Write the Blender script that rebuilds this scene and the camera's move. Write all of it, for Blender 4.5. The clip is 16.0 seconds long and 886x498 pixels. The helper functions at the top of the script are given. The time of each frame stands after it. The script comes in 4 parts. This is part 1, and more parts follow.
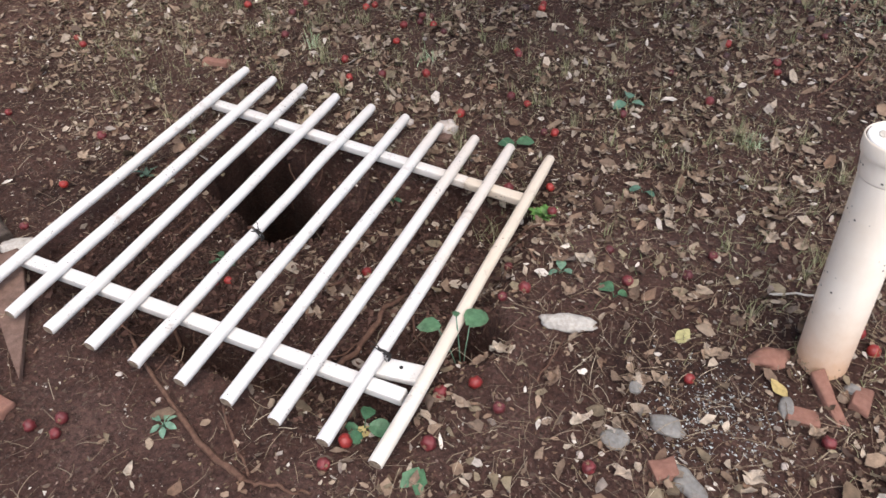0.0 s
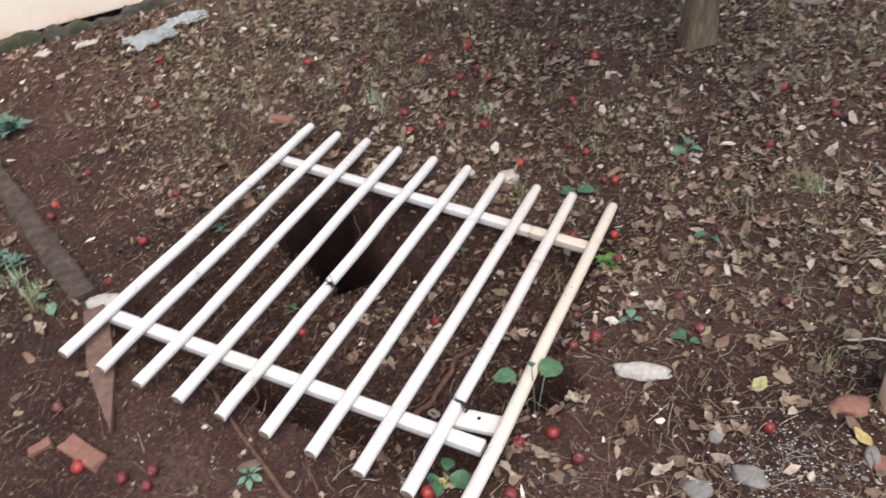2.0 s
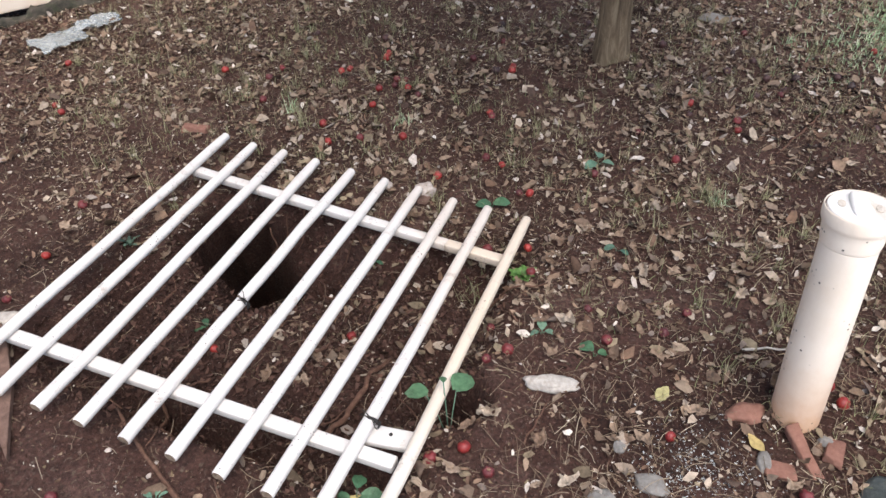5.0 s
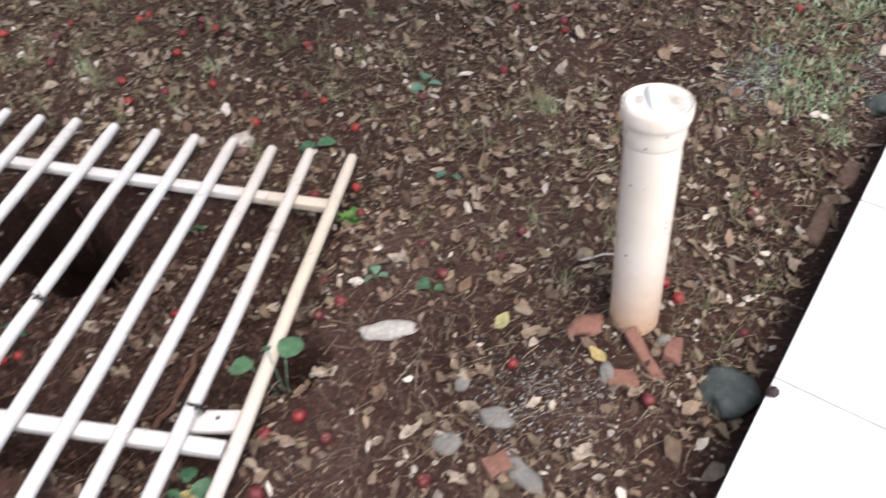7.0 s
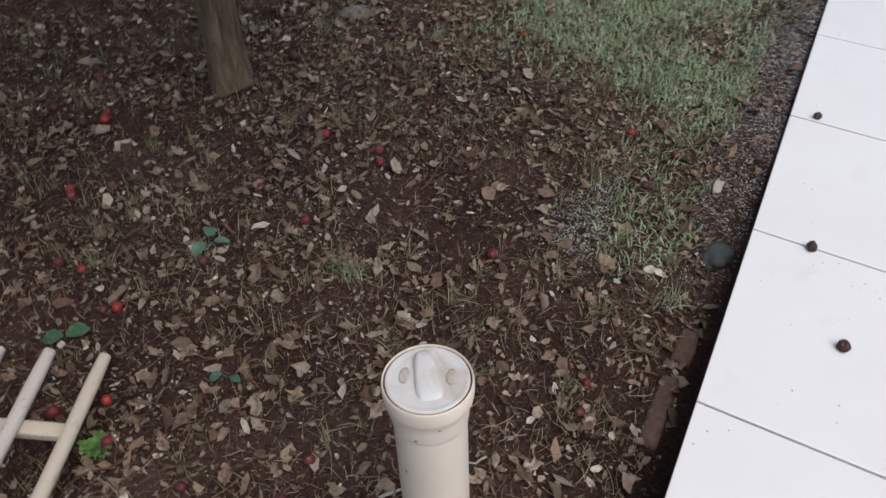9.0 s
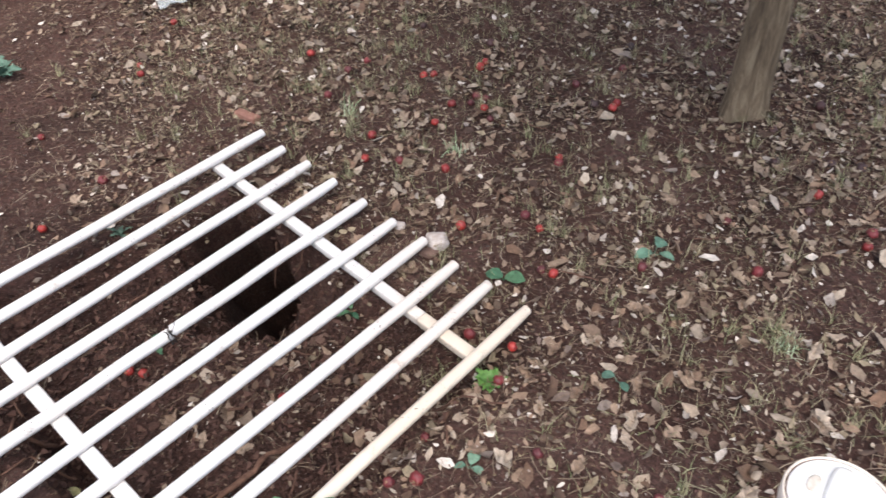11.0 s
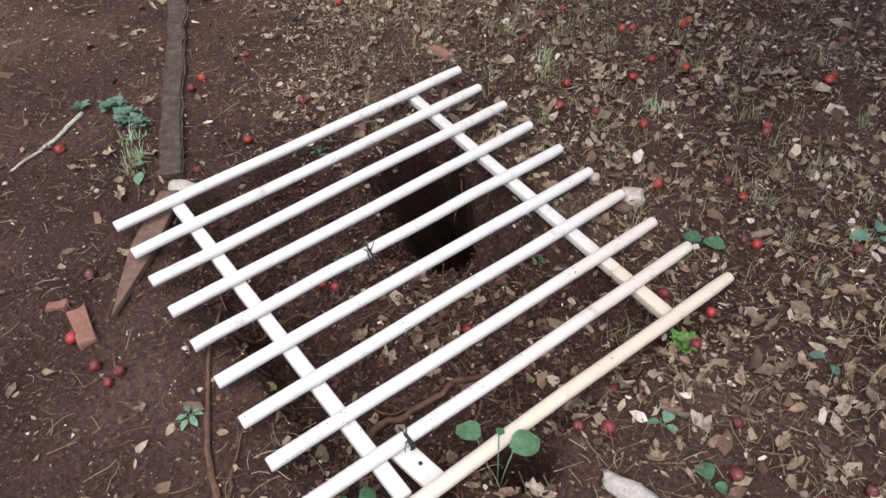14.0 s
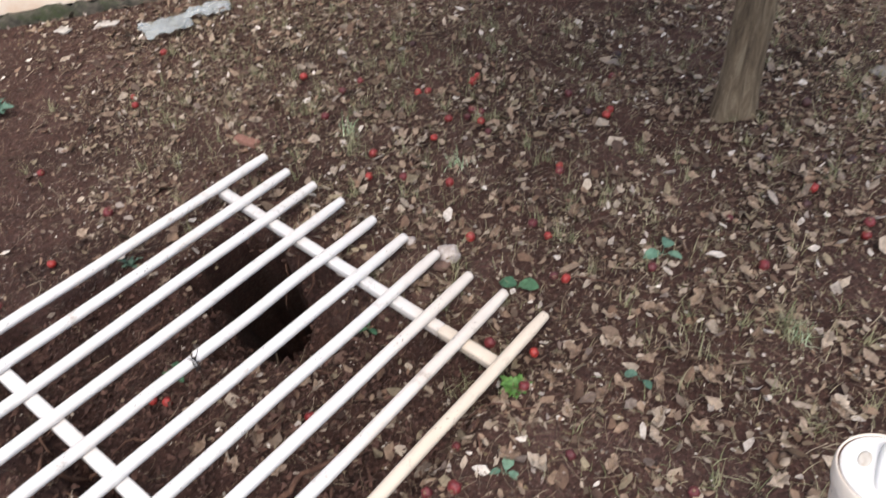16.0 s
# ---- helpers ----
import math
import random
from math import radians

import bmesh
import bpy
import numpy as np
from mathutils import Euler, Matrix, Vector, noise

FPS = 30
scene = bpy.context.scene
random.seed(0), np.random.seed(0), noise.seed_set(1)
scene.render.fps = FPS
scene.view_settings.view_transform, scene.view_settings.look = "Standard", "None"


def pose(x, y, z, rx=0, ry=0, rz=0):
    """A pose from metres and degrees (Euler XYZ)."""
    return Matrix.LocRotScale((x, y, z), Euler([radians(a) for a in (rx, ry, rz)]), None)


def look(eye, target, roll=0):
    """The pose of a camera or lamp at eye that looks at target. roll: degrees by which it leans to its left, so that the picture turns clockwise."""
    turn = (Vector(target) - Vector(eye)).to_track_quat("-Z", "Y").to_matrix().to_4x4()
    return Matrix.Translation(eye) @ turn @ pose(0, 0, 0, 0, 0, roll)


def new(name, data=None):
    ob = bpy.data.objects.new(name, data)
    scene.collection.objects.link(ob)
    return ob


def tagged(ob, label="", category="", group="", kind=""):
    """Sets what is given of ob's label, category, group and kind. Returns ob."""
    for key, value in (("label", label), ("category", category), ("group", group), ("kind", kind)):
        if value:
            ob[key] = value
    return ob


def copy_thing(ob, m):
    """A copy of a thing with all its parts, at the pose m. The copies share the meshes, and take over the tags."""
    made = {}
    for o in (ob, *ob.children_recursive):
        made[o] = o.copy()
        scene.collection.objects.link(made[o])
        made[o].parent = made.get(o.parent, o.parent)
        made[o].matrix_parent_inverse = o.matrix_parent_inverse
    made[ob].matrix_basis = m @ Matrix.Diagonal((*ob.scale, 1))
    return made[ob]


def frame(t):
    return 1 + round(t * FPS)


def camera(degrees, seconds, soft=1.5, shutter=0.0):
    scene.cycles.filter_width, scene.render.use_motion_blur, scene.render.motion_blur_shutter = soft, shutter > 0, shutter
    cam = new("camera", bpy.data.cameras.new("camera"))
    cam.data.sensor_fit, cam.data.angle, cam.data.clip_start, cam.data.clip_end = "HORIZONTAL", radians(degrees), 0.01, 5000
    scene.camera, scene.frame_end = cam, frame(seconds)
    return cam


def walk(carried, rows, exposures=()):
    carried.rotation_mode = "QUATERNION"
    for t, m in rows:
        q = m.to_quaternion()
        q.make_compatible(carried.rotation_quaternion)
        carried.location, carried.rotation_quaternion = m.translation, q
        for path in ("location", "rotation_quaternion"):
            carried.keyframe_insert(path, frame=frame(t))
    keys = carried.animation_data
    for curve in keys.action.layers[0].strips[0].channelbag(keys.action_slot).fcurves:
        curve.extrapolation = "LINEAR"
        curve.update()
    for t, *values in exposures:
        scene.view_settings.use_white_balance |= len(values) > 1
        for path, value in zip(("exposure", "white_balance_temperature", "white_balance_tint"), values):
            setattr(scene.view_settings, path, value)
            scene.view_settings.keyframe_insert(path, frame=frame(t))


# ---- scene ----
cam = camera(62.0, 16.0, 1.5, 0.5)
PATH = [
    (0, (1.535, -1.598, 1.25), (0.856, -0.313, -0.123), -2.2),
    (0.5, (1.536, -1.613, 1.256), (0.889, -0.306, -0.112), -1.7),
    (1, (1.484, -1.622, 1.275), (0.772, -0.286, -0.032), -1.6),
    (1.5, (1.445, -1.649, 1.28), (0.608, -0.412, -0.051), -4.4),
    (2, (1.473, -1.639, 1.3), (0.673, -0.336, 0.01), -5.7),
    (2.5, (1.505, -1.622, 1.295), (0.859, -0.229, 0.014), -1.3),
    (3, (1.523, -1.611, 1.287), (0.923, -0.213, -0.01), 0.1),
    (3.5, (1.519, -1.607, 1.282), (0.897, -0.227, -0.026), -0.2),
    (3.7, (1.503, -1.611, 1.291), (0.878, -0.241, -0.024), 0.0),
    (5.8, (1.509, -1.6, 1.328), (0.894, -0.19, 0.049), -3.1),
    (6, (1.511, -1.593, 1.326), (0.93, -0.175, 0.041), -3.0),
    (6.5, (1.555, -1.559, 1.322), (1.132, -0.107, 0.013), -2.2),
    (7, (1.646, -1.443, 1.263), (1.297, -0.103, -0.18), -3.7),
    (7.5, (1.764, -1.297, 1.278), (1.564, 0.145, -0.094), -1.9),
    (8, (1.804, -1.216, 1.281), (1.718, 0.247, -0.08), -0.9),
    (8.5, (1.765, -1.061, 1.277), (1.724, 0.434, -0.05), 0.4),
    (9, (1.792, -0.92, 1.304), (1.731, 0.516, -0.087), 2.1),
    (9.5, (1.836, -0.873, 1.293), (1.437, 0.475, -0.129), -1.0),
    (10, (1.83, -0.862, 1.306), (1.064, 0.333, -0.104), -0.8),
    (10.2, (1.812, -0.872, 1.312), (0.945, 0.268, -0.082), -1.6),
    (12.3, (1.648, -1.063, 1.285), (0.525, -0.087, -0.051), -2.4),
    (12.5, (1.634, -1.076, 1.28), (0.5, -0.094, -0.042), -1.6),
    (13, (1.629, -1.103, 1.274), (0.481, -0.206, -0.097), -2.6),
    (13.5, (1.621, -1.141, 1.267), (0.409, -0.365, -0.123), -3.6),
    (14, (1.624, -1.122, 1.261), (0.427, -0.363, -0.15), -3.6),
    (14.5, (1.636, -1.124, 1.267), (0.436, -0.334, -0.124), -4.0),
    (15, (1.648, -1.105, 1.268), (0.483, -0.243, -0.11), -4.2),
    (15.5, (1.675, -1.057, 1.273), (0.611, -0.068, -0.102), -4.7),
    (16, (1.691, -1.025, 1.324), (0.666, 0.063, -0.005), -4.4),
]
EXPOSURES = [(0, 1.0, 6270, 10), (3.7, 1.0, 6270, 10), (6.6, 1.08, 6250, 10), (7.5, 0.7, 6270, 10), (8.2, 0.05, 6270, 10), (9.1, 0.0, 6270, 10), (9.6, 0.35, 6180, 10), (10.2, 1.28, 6150, 10), (12.5, 1.03, 6220, 10), (14.0, 0.98, 6200, 10), (16, 1.05, 6280, 10)]
walk(cam, [(t, look(eye, target, roll)) for t, eye, target, roll in PATH], EXPOSURES)


# ---- sky and sun: an overcast afternoon under trees ----
world = bpy.data.worlds.new("sky")
scene.world = world
world.use_nodes = True
wn, wl = world.node_tree.nodes, world.node_tree.links
sky = wn.new("ShaderNodeTexSky")
sky.sky_type, sky.sun_disc = "NISHITA", False
sky.sun_elevation, sky.sun_rotation = radians(62), radians(137)
sky.air_density, sky.dust_density, sky.ozone_density = 1.0, 3.0, 0.6
wl.new(sky.outputs["Color"], wn["Background"].inputs["Color"])
wn["Background"].inputs["Strength"].default_value = 0.12
sun = new("sun", bpy.data.lights.new("sun", "SUN"))
sun.data.energy, sun.data.angle, sun.data.color = 1.9, radians(60), (1.0, 0.94, 0.86)
sun.matrix_world = look((1.7, -1.8, 4.7), (0, 0, 0))


# ---- materials ----
class Nodes:
    """A material's node tree with short calls."""

    def __init__(self, name, rough=0.8, spec=0.3):
        self.mat = bpy.data.materials.new(name)
        self.mat.use_nodes = True
        self.n, self.l = self.mat.node_tree.nodes, self.mat.node_tree.links
        self.bsdf = self.n["Principled BSDF"]
        self.bsdf.inputs["Roughness"].default_value = rough
        self.bsdf.inputs["Specular IOR Level"].default_value = spec
        self.co = self.n.new("ShaderNodeTexCoord").outputs["Object"]

    def put(self, socket, value):
        if isinstance(value, (int, float)):
            socket.default_value = value
        elif isinstance(value, tuple):
            socket.default_value = (*value, 1.0)[:4] if len(socket.default_value) == 4 else value
        else:
            self.l.new(value, socket)

    def noise(self, scale, detail=4.0, rough=0.6, warp=0.0, co=None):
        t = self.n.new("ShaderNodeTexNoise")
        self.l.new(co or self.co, t.inputs["Vector"])
        t.inputs["Scale"].default_value, t.inputs["Detail"].default_value = scale, detail
        t.inputs["Roughness"].default_value, t.inputs["Distortion"].default_value = rough, warp
        return t.outputs["Fac"]

    def cells(self, scale, feature="F1", out="Distance", co=None):
        t = self.n.new("ShaderNodeTexVoronoi")
        t.feature = feature
        self.l.new(co or self.co, t.inputs["Vector"])
        t.inputs["Scale"].default_value = scale
        return t.outputs[out]

    def ramp(self, fac, *stops):
        t = self.n.new("ShaderNodeValToRGB")
        e = t.color_ramp.elements
        while len(e) < len(stops):
            e.new(0.5)
        for k, (p, c) in zip(e, stops):
            k.position = p
            k.color = (c, c, c, 1) if isinstance(c, (int, float)) else (*c, 1)
        self.l.new(fac, t.inputs["Fac"])
        return t.outputs["Color"]

    def mix(self, fac, a, b, how="MIX"):
        t = self.n.new("ShaderNodeMix")
        t.data_type, t.blend_type = "RGBA", how
        self.put(t.inputs["Factor"], fac)
        self.put(t.inputs[6], a)
        self.put(t.inputs[7], b)
        return t.outputs[2]

    def axis(self, which):
        t = self.n.new("ShaderNodeSeparateXYZ")
        self.l.new(self.co, t.inputs[0])
        return t.outputs[which]

    def maths(self, how, a, b=0.0):
        t = self.n.new("ShaderNodeMath")
        t.operation = how
        self.put(t.inputs[0], a)
        self.put(t.inputs[1], b)
        return t.outputs[0]

    def island(self):
        return self.n.new("ShaderNodeNewGeometry").outputs["Random Per Island"]

    def each(self):
        return self.n.new("ShaderNodeObjectInfo").outputs["Random"]

    def done(self, colour, bump=None, depth=0.002, rough=None):
        self.put(self.bsdf.inputs["Base Color"], colour)
        if bump is not None:
            b = self.n.new("ShaderNodeBump")
            b.inputs["Strength"].default_value, b.inputs["Distance"].default_value = 1.0, depth
            self.l.new(bump, b.inputs["Height"])
            self.l.new(b.outputs["Normal"], self.bsdf.inputs["Normal"])
        if rough is not None:
            self.put(self.bsdf.inputs["Roughness"], rough)
        return self.mat


def soil_material():
    m = Nodes("red_brown_soil", 0.9, 0.25)
    base = m.ramp(m.noise(2.2, 6), (0.3, (0.029, 0.013, 0.009)), (0.52, (0.07, 0.033, 0.0245)), (0.75, (0.128, 0.072, 0.058)))
    fine = m.ramp(m.noise(90, 5, 0.7), (0.3, 0.3), (0.7, 1.4))
    c = m.mix(1.0, base, fine, "MULTIPLY")
    crumbs = m.ramp(m.cells(150), (0.1, 1.0), (0.17, 0.0))
    pick = m.ramp(m.noise(40, 2), (0.55, 0.0), (0.62, 1.0))
    c = m.mix(m.maths("MULTIPLY", crumbs, pick), c, (0.3, 0.245, 0.21))
    straw = m.ramp(m.noise(30, 3, 0.5, 3.0), (0.6, 0.0), (0.72, 0.55))
    c = m.mix(straw, c, (0.15, 0.115, 0.085))
    return m.done(c, m.noise(110, 7, 0.78), 0.011)


def leaf_material(name, *tones, rough=0.75, vary="island"):
    m = Nodes(name, rough, 0.3)
    k = m.island() if vary == "island" else m.each()
    c = m.ramp(k, *[(i / max(1, len(tones) - 1), t) for i, t in enumerate(tones)])
    blotch = m.ramp(m.noise(70, 4, 0.65), (0.3, 0.6), (0.7, 1.25))
    c = m.mix(1.0, c, blotch, "MULTIPLY")
    return m.done(c, m.noise(250, 3), 0.0012)


def plain_grain(name, dark, light, scale=60.0, rough=0.8, depth=0.002, stain=None, coarse=8.0, spec=0.3):
    m = Nodes(name, rough, spec)
    c = m.mix(m.ramp(m.noise(scale, 6, 0.65), (0.3, 0.0), (0.72, 1.0)), dark, light)
    if stain:
        c = m.mix(m.ramp(m.noise(coarse, 4, 0.6, 0.8), (0.5, 0.0), (0.72, 0.85)), c, stain)
    return m.done(c, m.noise(scale * 2.5, 5, 0.7), depth)


def paint_material(name, clean, aged):
    """Old gloss paint on wood, with grime, dark specks and long streaks along the slat."""
    m = Nodes(name, 0.5, 0.4)
    s = m.n.new("ShaderNodeMapping")
    m.l.new(m.co, s.inputs["Vector"])
    s.inputs["Scale"].default_value = (6.0, 1.0, 6.0)
    old = m.ramp(m.noise(7, 5, 0.6), (0.45, 0.0), (0.75, 0.75))
    c = m.mix(old, clean, aged)
    corner = m.maths("ADD", m.axis("X"), m.maths("ADD", m.maths("MULTIPLY", m.axis("Y"), 0.6), m.maths("MULTIPLY", m.noise(5, 5, 0.6), 0.5)))
    c = m.mix(m.ramp(corner, (0.78, 0.0), (1.3, 0.7)), c, tuple(0.75 * p + 0.25 * q for p, q in zip(aged, (0.62, 0.44, 0.27))))
    streak = m.ramp(m.noise(9, 6, 0.7, 0.4, s.outputs["Vector"]), (0.58, 0.0), (0.78, 0.35))
    c = m.mix(streak, c, (0.55, 0.48, 0.41))
    grime = m.ramp(m.noise(13, 8, 0.8, 0.2), (0.57, 0.0), (0.68, 0.65))
    c = m.mix(grime, c, (0.27, 0.21, 0.165))
    speck = m.maths("MULTIPLY", m.ramp(m.cells(110), (0.12, 1.0), (0.26, 0.0)), m.ramp(m.noise(11, 3), (0.54, 0.0), (0.62, 0.85)))
    c = m.mix(speck, c, (0.06, 0.045, 0.035))
    return m.done(c, m.noise(70, 6, 0.7), 0.0015, m.ramp(m.noise(30), (0.3, 0.38), (0.7, 0.65)))


def pipe_material():
    """Weathered plastic pipe, soiled orange at the foot."""
    m = Nodes("weathered_cream_plastic", 0.42, 0.4)
    c = m.mix(m.ramp(m.noise(6, 5), (0.35, 0.0), (0.7, 1.0)), (0.77, 0.695, 0.61), (0.7, 0.595, 0.49))
    low = m.maths("ADD", m.axis("Z"), m.maths("MULTIPLY", m.noise(14, 5, 0.65), 0.16))
    c = m.mix(m.ramp(low, (0.07, 0.9), (0.15, 0.5), (0.27, 0.13), (0.42, 0.0)), c, (0.5, 0.25, 0.11))
    speck = m.maths("MULTIPLY", m.ramp(m.cells(55), (0.1, 1.0), (0.16, 0.0)), m.ramp(m.noise(9, 2), (0.5, 0.0), (0.56, 1.0)))
    c = m.mix(speck, c, (0.05, 0.04, 0.03))
    return m.done(c, m.noise(90, 4), 0.0006)


def tile_material():
    m = Nodes("glazed_white_tile", 0.16, 0.9)
    m.co = m.n.new("ShaderNodeNewGeometry").outputs["Position"]
    c = m.mix(m.ramp(m.noise(1.6, 5), (0.35, 0.0), (0.7, 1.0)), (0.86, 0.845, 0.83), (0.81, 0.79, 0.77))
    smear = m.ramp(m.noise(5, 6, 0.7, 1.2), (0.6, 0.0), (0.85, 0.25))
    c = m.mix(smear, c, (0.55, 0.47, 0.41))
    speck = m.maths("MULTIPLY", m.ramp(m.cells(38), (0.05, 1.0), (0.1, 0.0)), m.ramp(m.noise(6, 2), (0.5, 0.0), (0.56, 0.8)))
    c = m.mix(speck, c, (0.22, 0.18, 0.15))
    return m.done(c, None, 0.0, m.ramp(m.noise(8, 4), (0.3, 0.12), (0.7, 0.26)))


def wall_material():
    """Cream wash with orange soil splashed over its foot."""
    m = Nodes("cream_washed_plaster", 0.85, 0.2)
    c = m.mix(m.ramp(m.noise(3, 5), (0.3, 0.0), (0.7, 1.0)), (0.8, 0.72, 0.62), (0.74, 0.64, 0.53))
    low = m.maths("ADD", m.axis("Z"), m.maths("MULTIPLY", m.noise(7, 5, 0.65), 0.3))
    c = m.mix(m.ramp(low, (0.11, 0.6), (0.17, 0.2), (0.28, 0.0)), c, (0.6, 0.36, 0.21))
    return m.done(c, m.noise(60, 6, 0.7), 0.004)


def bark_material():
    m = Nodes("grey_brown_bark", 0.9, 0.2)
    s = m.n.new("ShaderNodeMapping")
    m.l.new(m.co, s.inputs["Vector"])
    s.inputs["Scale"].default_value = (1.0, 1.0, 0.18)
    ridge = m.noise(38, 6, 0.7, 0.6, s.outputs["Vector"])
    c = m.ramp(ridge, (0.3, (0.042, 0.03, 0.02)), (0.52, (0.135, 0.1, 0.066)), (0.72, (0.235, 0.19, 0.13)))
    moss = m.ramp(m.noise(7, 4), (0.58, 0.0), (0.72, 0.55))
    c = m.mix(moss, c, (0.1, 0.12, 0.055))
    return m.done(c, ridge, 0.012)


def fruit_material(name, a, b, spot, rough):
    m = Nodes(name, rough, 0.5)
    c = m.mix(m.each(), a, b)
    c = m.mix(m.ramp(m.noise(70, 4), (0.5, 0.0), (0.72, 0.8)), c, spot)
    return m.done(c, m.noise(120, 3), 0.0014)


def film_material():
    m = Nodes("thin_white_plastic_film", 0.25, 0.5)
    m.bsdf.inputs["Alpha"].default_value = 0.42
    return m.done(m.mix(m.ramp(m.noise(14, 4), (0.4, 0.0), (0.65, 1.0)), (0.47, 0.5, 0.5), (0.33, 0.355, 0.36)), m.noise(40, 3), 0.003)


SOIL = soil_material()
CLOD = leaf_material("soil_clods", (0.03, 0.014, 0.01), (0.085, 0.044, 0.032), (0.13, 0.077, 0.06), (0.06, 0.03, 0.022), (0.17, 0.115, 0.092), rough=0.95)
LUMP = leaf_material("dug_soil_lumps", (0.03, 0.014, 0.01), (0.075, 0.038, 0.028), (0.12, 0.066, 0.05), (0.045, 0.022, 0.016), rough=0.95)
LITTER = leaf_material("dry_leaf_litter", (0.035, 0.018, 0.012), (0.17, 0.102, 0.066), (0.27, 0.19, 0.132), (0.042, 0.021, 0.014), (0.32, 0.243, 0.175), (0.1, 0.057, 0.036), (0.4, 0.325, 0.25), (0.05, 0.026, 0.018), (0.25, 0.2, 0.13), (0.07, 0.036, 0.024), (0.6, 0.53, 0.46))
CRUMB = leaf_material("leaf_crumbs", (0.026, 0.012, 0.008), (0.15, 0.088, 0.055), (0.045, 0.022, 0.015), (0.28, 0.2, 0.135), (0.06, 0.03, 0.021), (0.2, 0.15, 0.085), (0.04, 0.02, 0.014), (0.66, 0.59, 0.5))
BIG_LEAF = leaf_material("fallen_leaf", (0.17, 0.11, 0.075), (0.31, 0.23, 0.165), (0.22, 0.15, 0.105), (0.42, 0.345, 0.27), vary="each")
YELLOW_LEAF = leaf_material("yellow_leaf", (0.36, 0.27, 0.11), (0.3, 0.29, 0.14), vary="each")
STRAW = leaf_material("dry_straw", (0.08, 0.05, 0.03), (0.24, 0.18, 0.12), (0.13, 0.085, 0.055), (0.4, 0.33, 0.24))
DRY_GRASS = leaf_material("faded_grass", (0.12, 0.12, 0.06), (0.27, 0.245, 0.14), (0.16, 0.19, 0.085), (0.4, 0.35, 0.23), (0.21, 0.2, 0.11))
GREEN_GRASS = leaf_material("green_grass", (0.19, 0.29, 0.14), (0.29, 0.41, 0.22), (0.38, 0.49, 0.3), (0.5, 0.52, 0.38), rough=0.5)
BRIGHT_GREEN = leaf_material("bright_green_leaf", (0.075, 0.17, 0.035), (0.11, 0.22, 0.055), rough=0.5, vary="each")
GREEN = leaf_material("fresh_green_leaf", (0.045, 0.11, 0.058), (0.075, 0.15, 0.075), rough=0.5, vary="each")
PALE_GREEN = leaf_material("pale_green_leaf", (0.09, 0.17, 0.115), (0.14, 0.22, 0.15), rough=0.55, vary="each")
GREY_GREEN = leaf_material("grey_green_leaf", (0.06, 0.12, 0.085), (0.11, 0.17, 0.125), rough=0.7, vary="each")
UNSEEN_CROWN = leaf_material("tree_leaf", (0.04, 0.075, 0.02), (0.08, 0.12, 0.035), (0.06, 0.1, 0.03))
ASH = leaf_material("grey_ash_crumbs", (0.26, 0.265, 0.255), (0.48, 0.5, 0.49), (0.38, 0.4, 0.4), (0.2, 0.19, 0.175))
WHITE_PAINT = paint_material("old_white_paint", (0.6, 0.576, 0.555), (0.55, 0.503, 0.462))
CREAM_PAINT = paint_material("yellowed_paint", (0.61, 0.565, 0.51), (0.55, 0.47, 0.375))
PLASTIC = pipe_material()
CAP = plain_grain("white_plastic_cap", (0.63, 0.615, 0.595), (0.71, 0.7, 0.685), 25, 0.4, 0.0006, (0.5, 0.43, 0.35), 16)
GRIMY_CAP = plain_grain("soiled_cap_plastic", (0.4, 0.33, 0.26), (0.64, 0.6, 0.55), 120, 0.6, 0.001)
TILE = tile_material()
GROUT = plain_grain("grey_grout", (0.07, 0.06, 0.052), (0.13, 0.115, 0.1), 90)
# mossy concrete, with the shade on the patio's side put into its colour
SLAB = plain_grain("shaded_mossy_concrete", (0.05, 0.05, 0.045), (0.15, 0.14, 0.12), 40, 0.9, 0.004, (0.05, 0.06, 0.035), 6)
WALL = wall_material()
# mortar and moss, darkened to stand for the shaded gap under the wall
FOOTING = plain_grain("shaded_mossy_mortar", (0.03, 0.03, 0.022), (0.12, 0.1, 0.08), 30, 0.95, 0.01, (0.04, 0.055, 0.02), 9)
BARK = bark_material()
OLD_WOOD = plain_grain("weathered_dark_wood", (0.026, 0.019, 0.015), (0.105, 0.076, 0.06), 38, 0.9, 0.007, (0.05, 0.031, 0.024), 7)
PALE_WOOD = plain_grain("bleached_wood", (0.3, 0.27, 0.24), (0.52, 0.48, 0.43), 70, 0.85, 0.003, (0.24, 0.2, 0.17), 20)
CUT_WOOD = plain_grain("soiled_cut_wood", (0.1, 0.07, 0.05), (0.3, 0.23, 0.17), 120, 0.9, 0.002)
ROOT = plain_grain("root_bark", (0.06, 0.028, 0.018), (0.16, 0.088, 0.06), 70, 0.9, 0.003)
CLAY = plain_grain("fired_clay", (0.18, 0.085, 0.062), (0.265, 0.135, 0.1), 60, 0.9, 0.003, (0.16, 0.09, 0.06), 18)
DULL_CLAY = plain_grain("weathered_roof_clay", (0.11, 0.064, 0.048), (0.19, 0.12, 0.093), 50, 0.9, 0.004, (0.09, 0.055, 0.042), 12)
STONE = plain_grain("grey_stone", (0.14, 0.13, 0.12), (0.27, 0.255, 0.235), 55, 0.9, 0.004, (0.17, 0.12, 0.09), 20)
PALE_STONE = plain_grain("pale_pebble", (0.3, 0.24, 0.21), (0.52, 0.46, 0.41), 70, 0.85, 0.001)
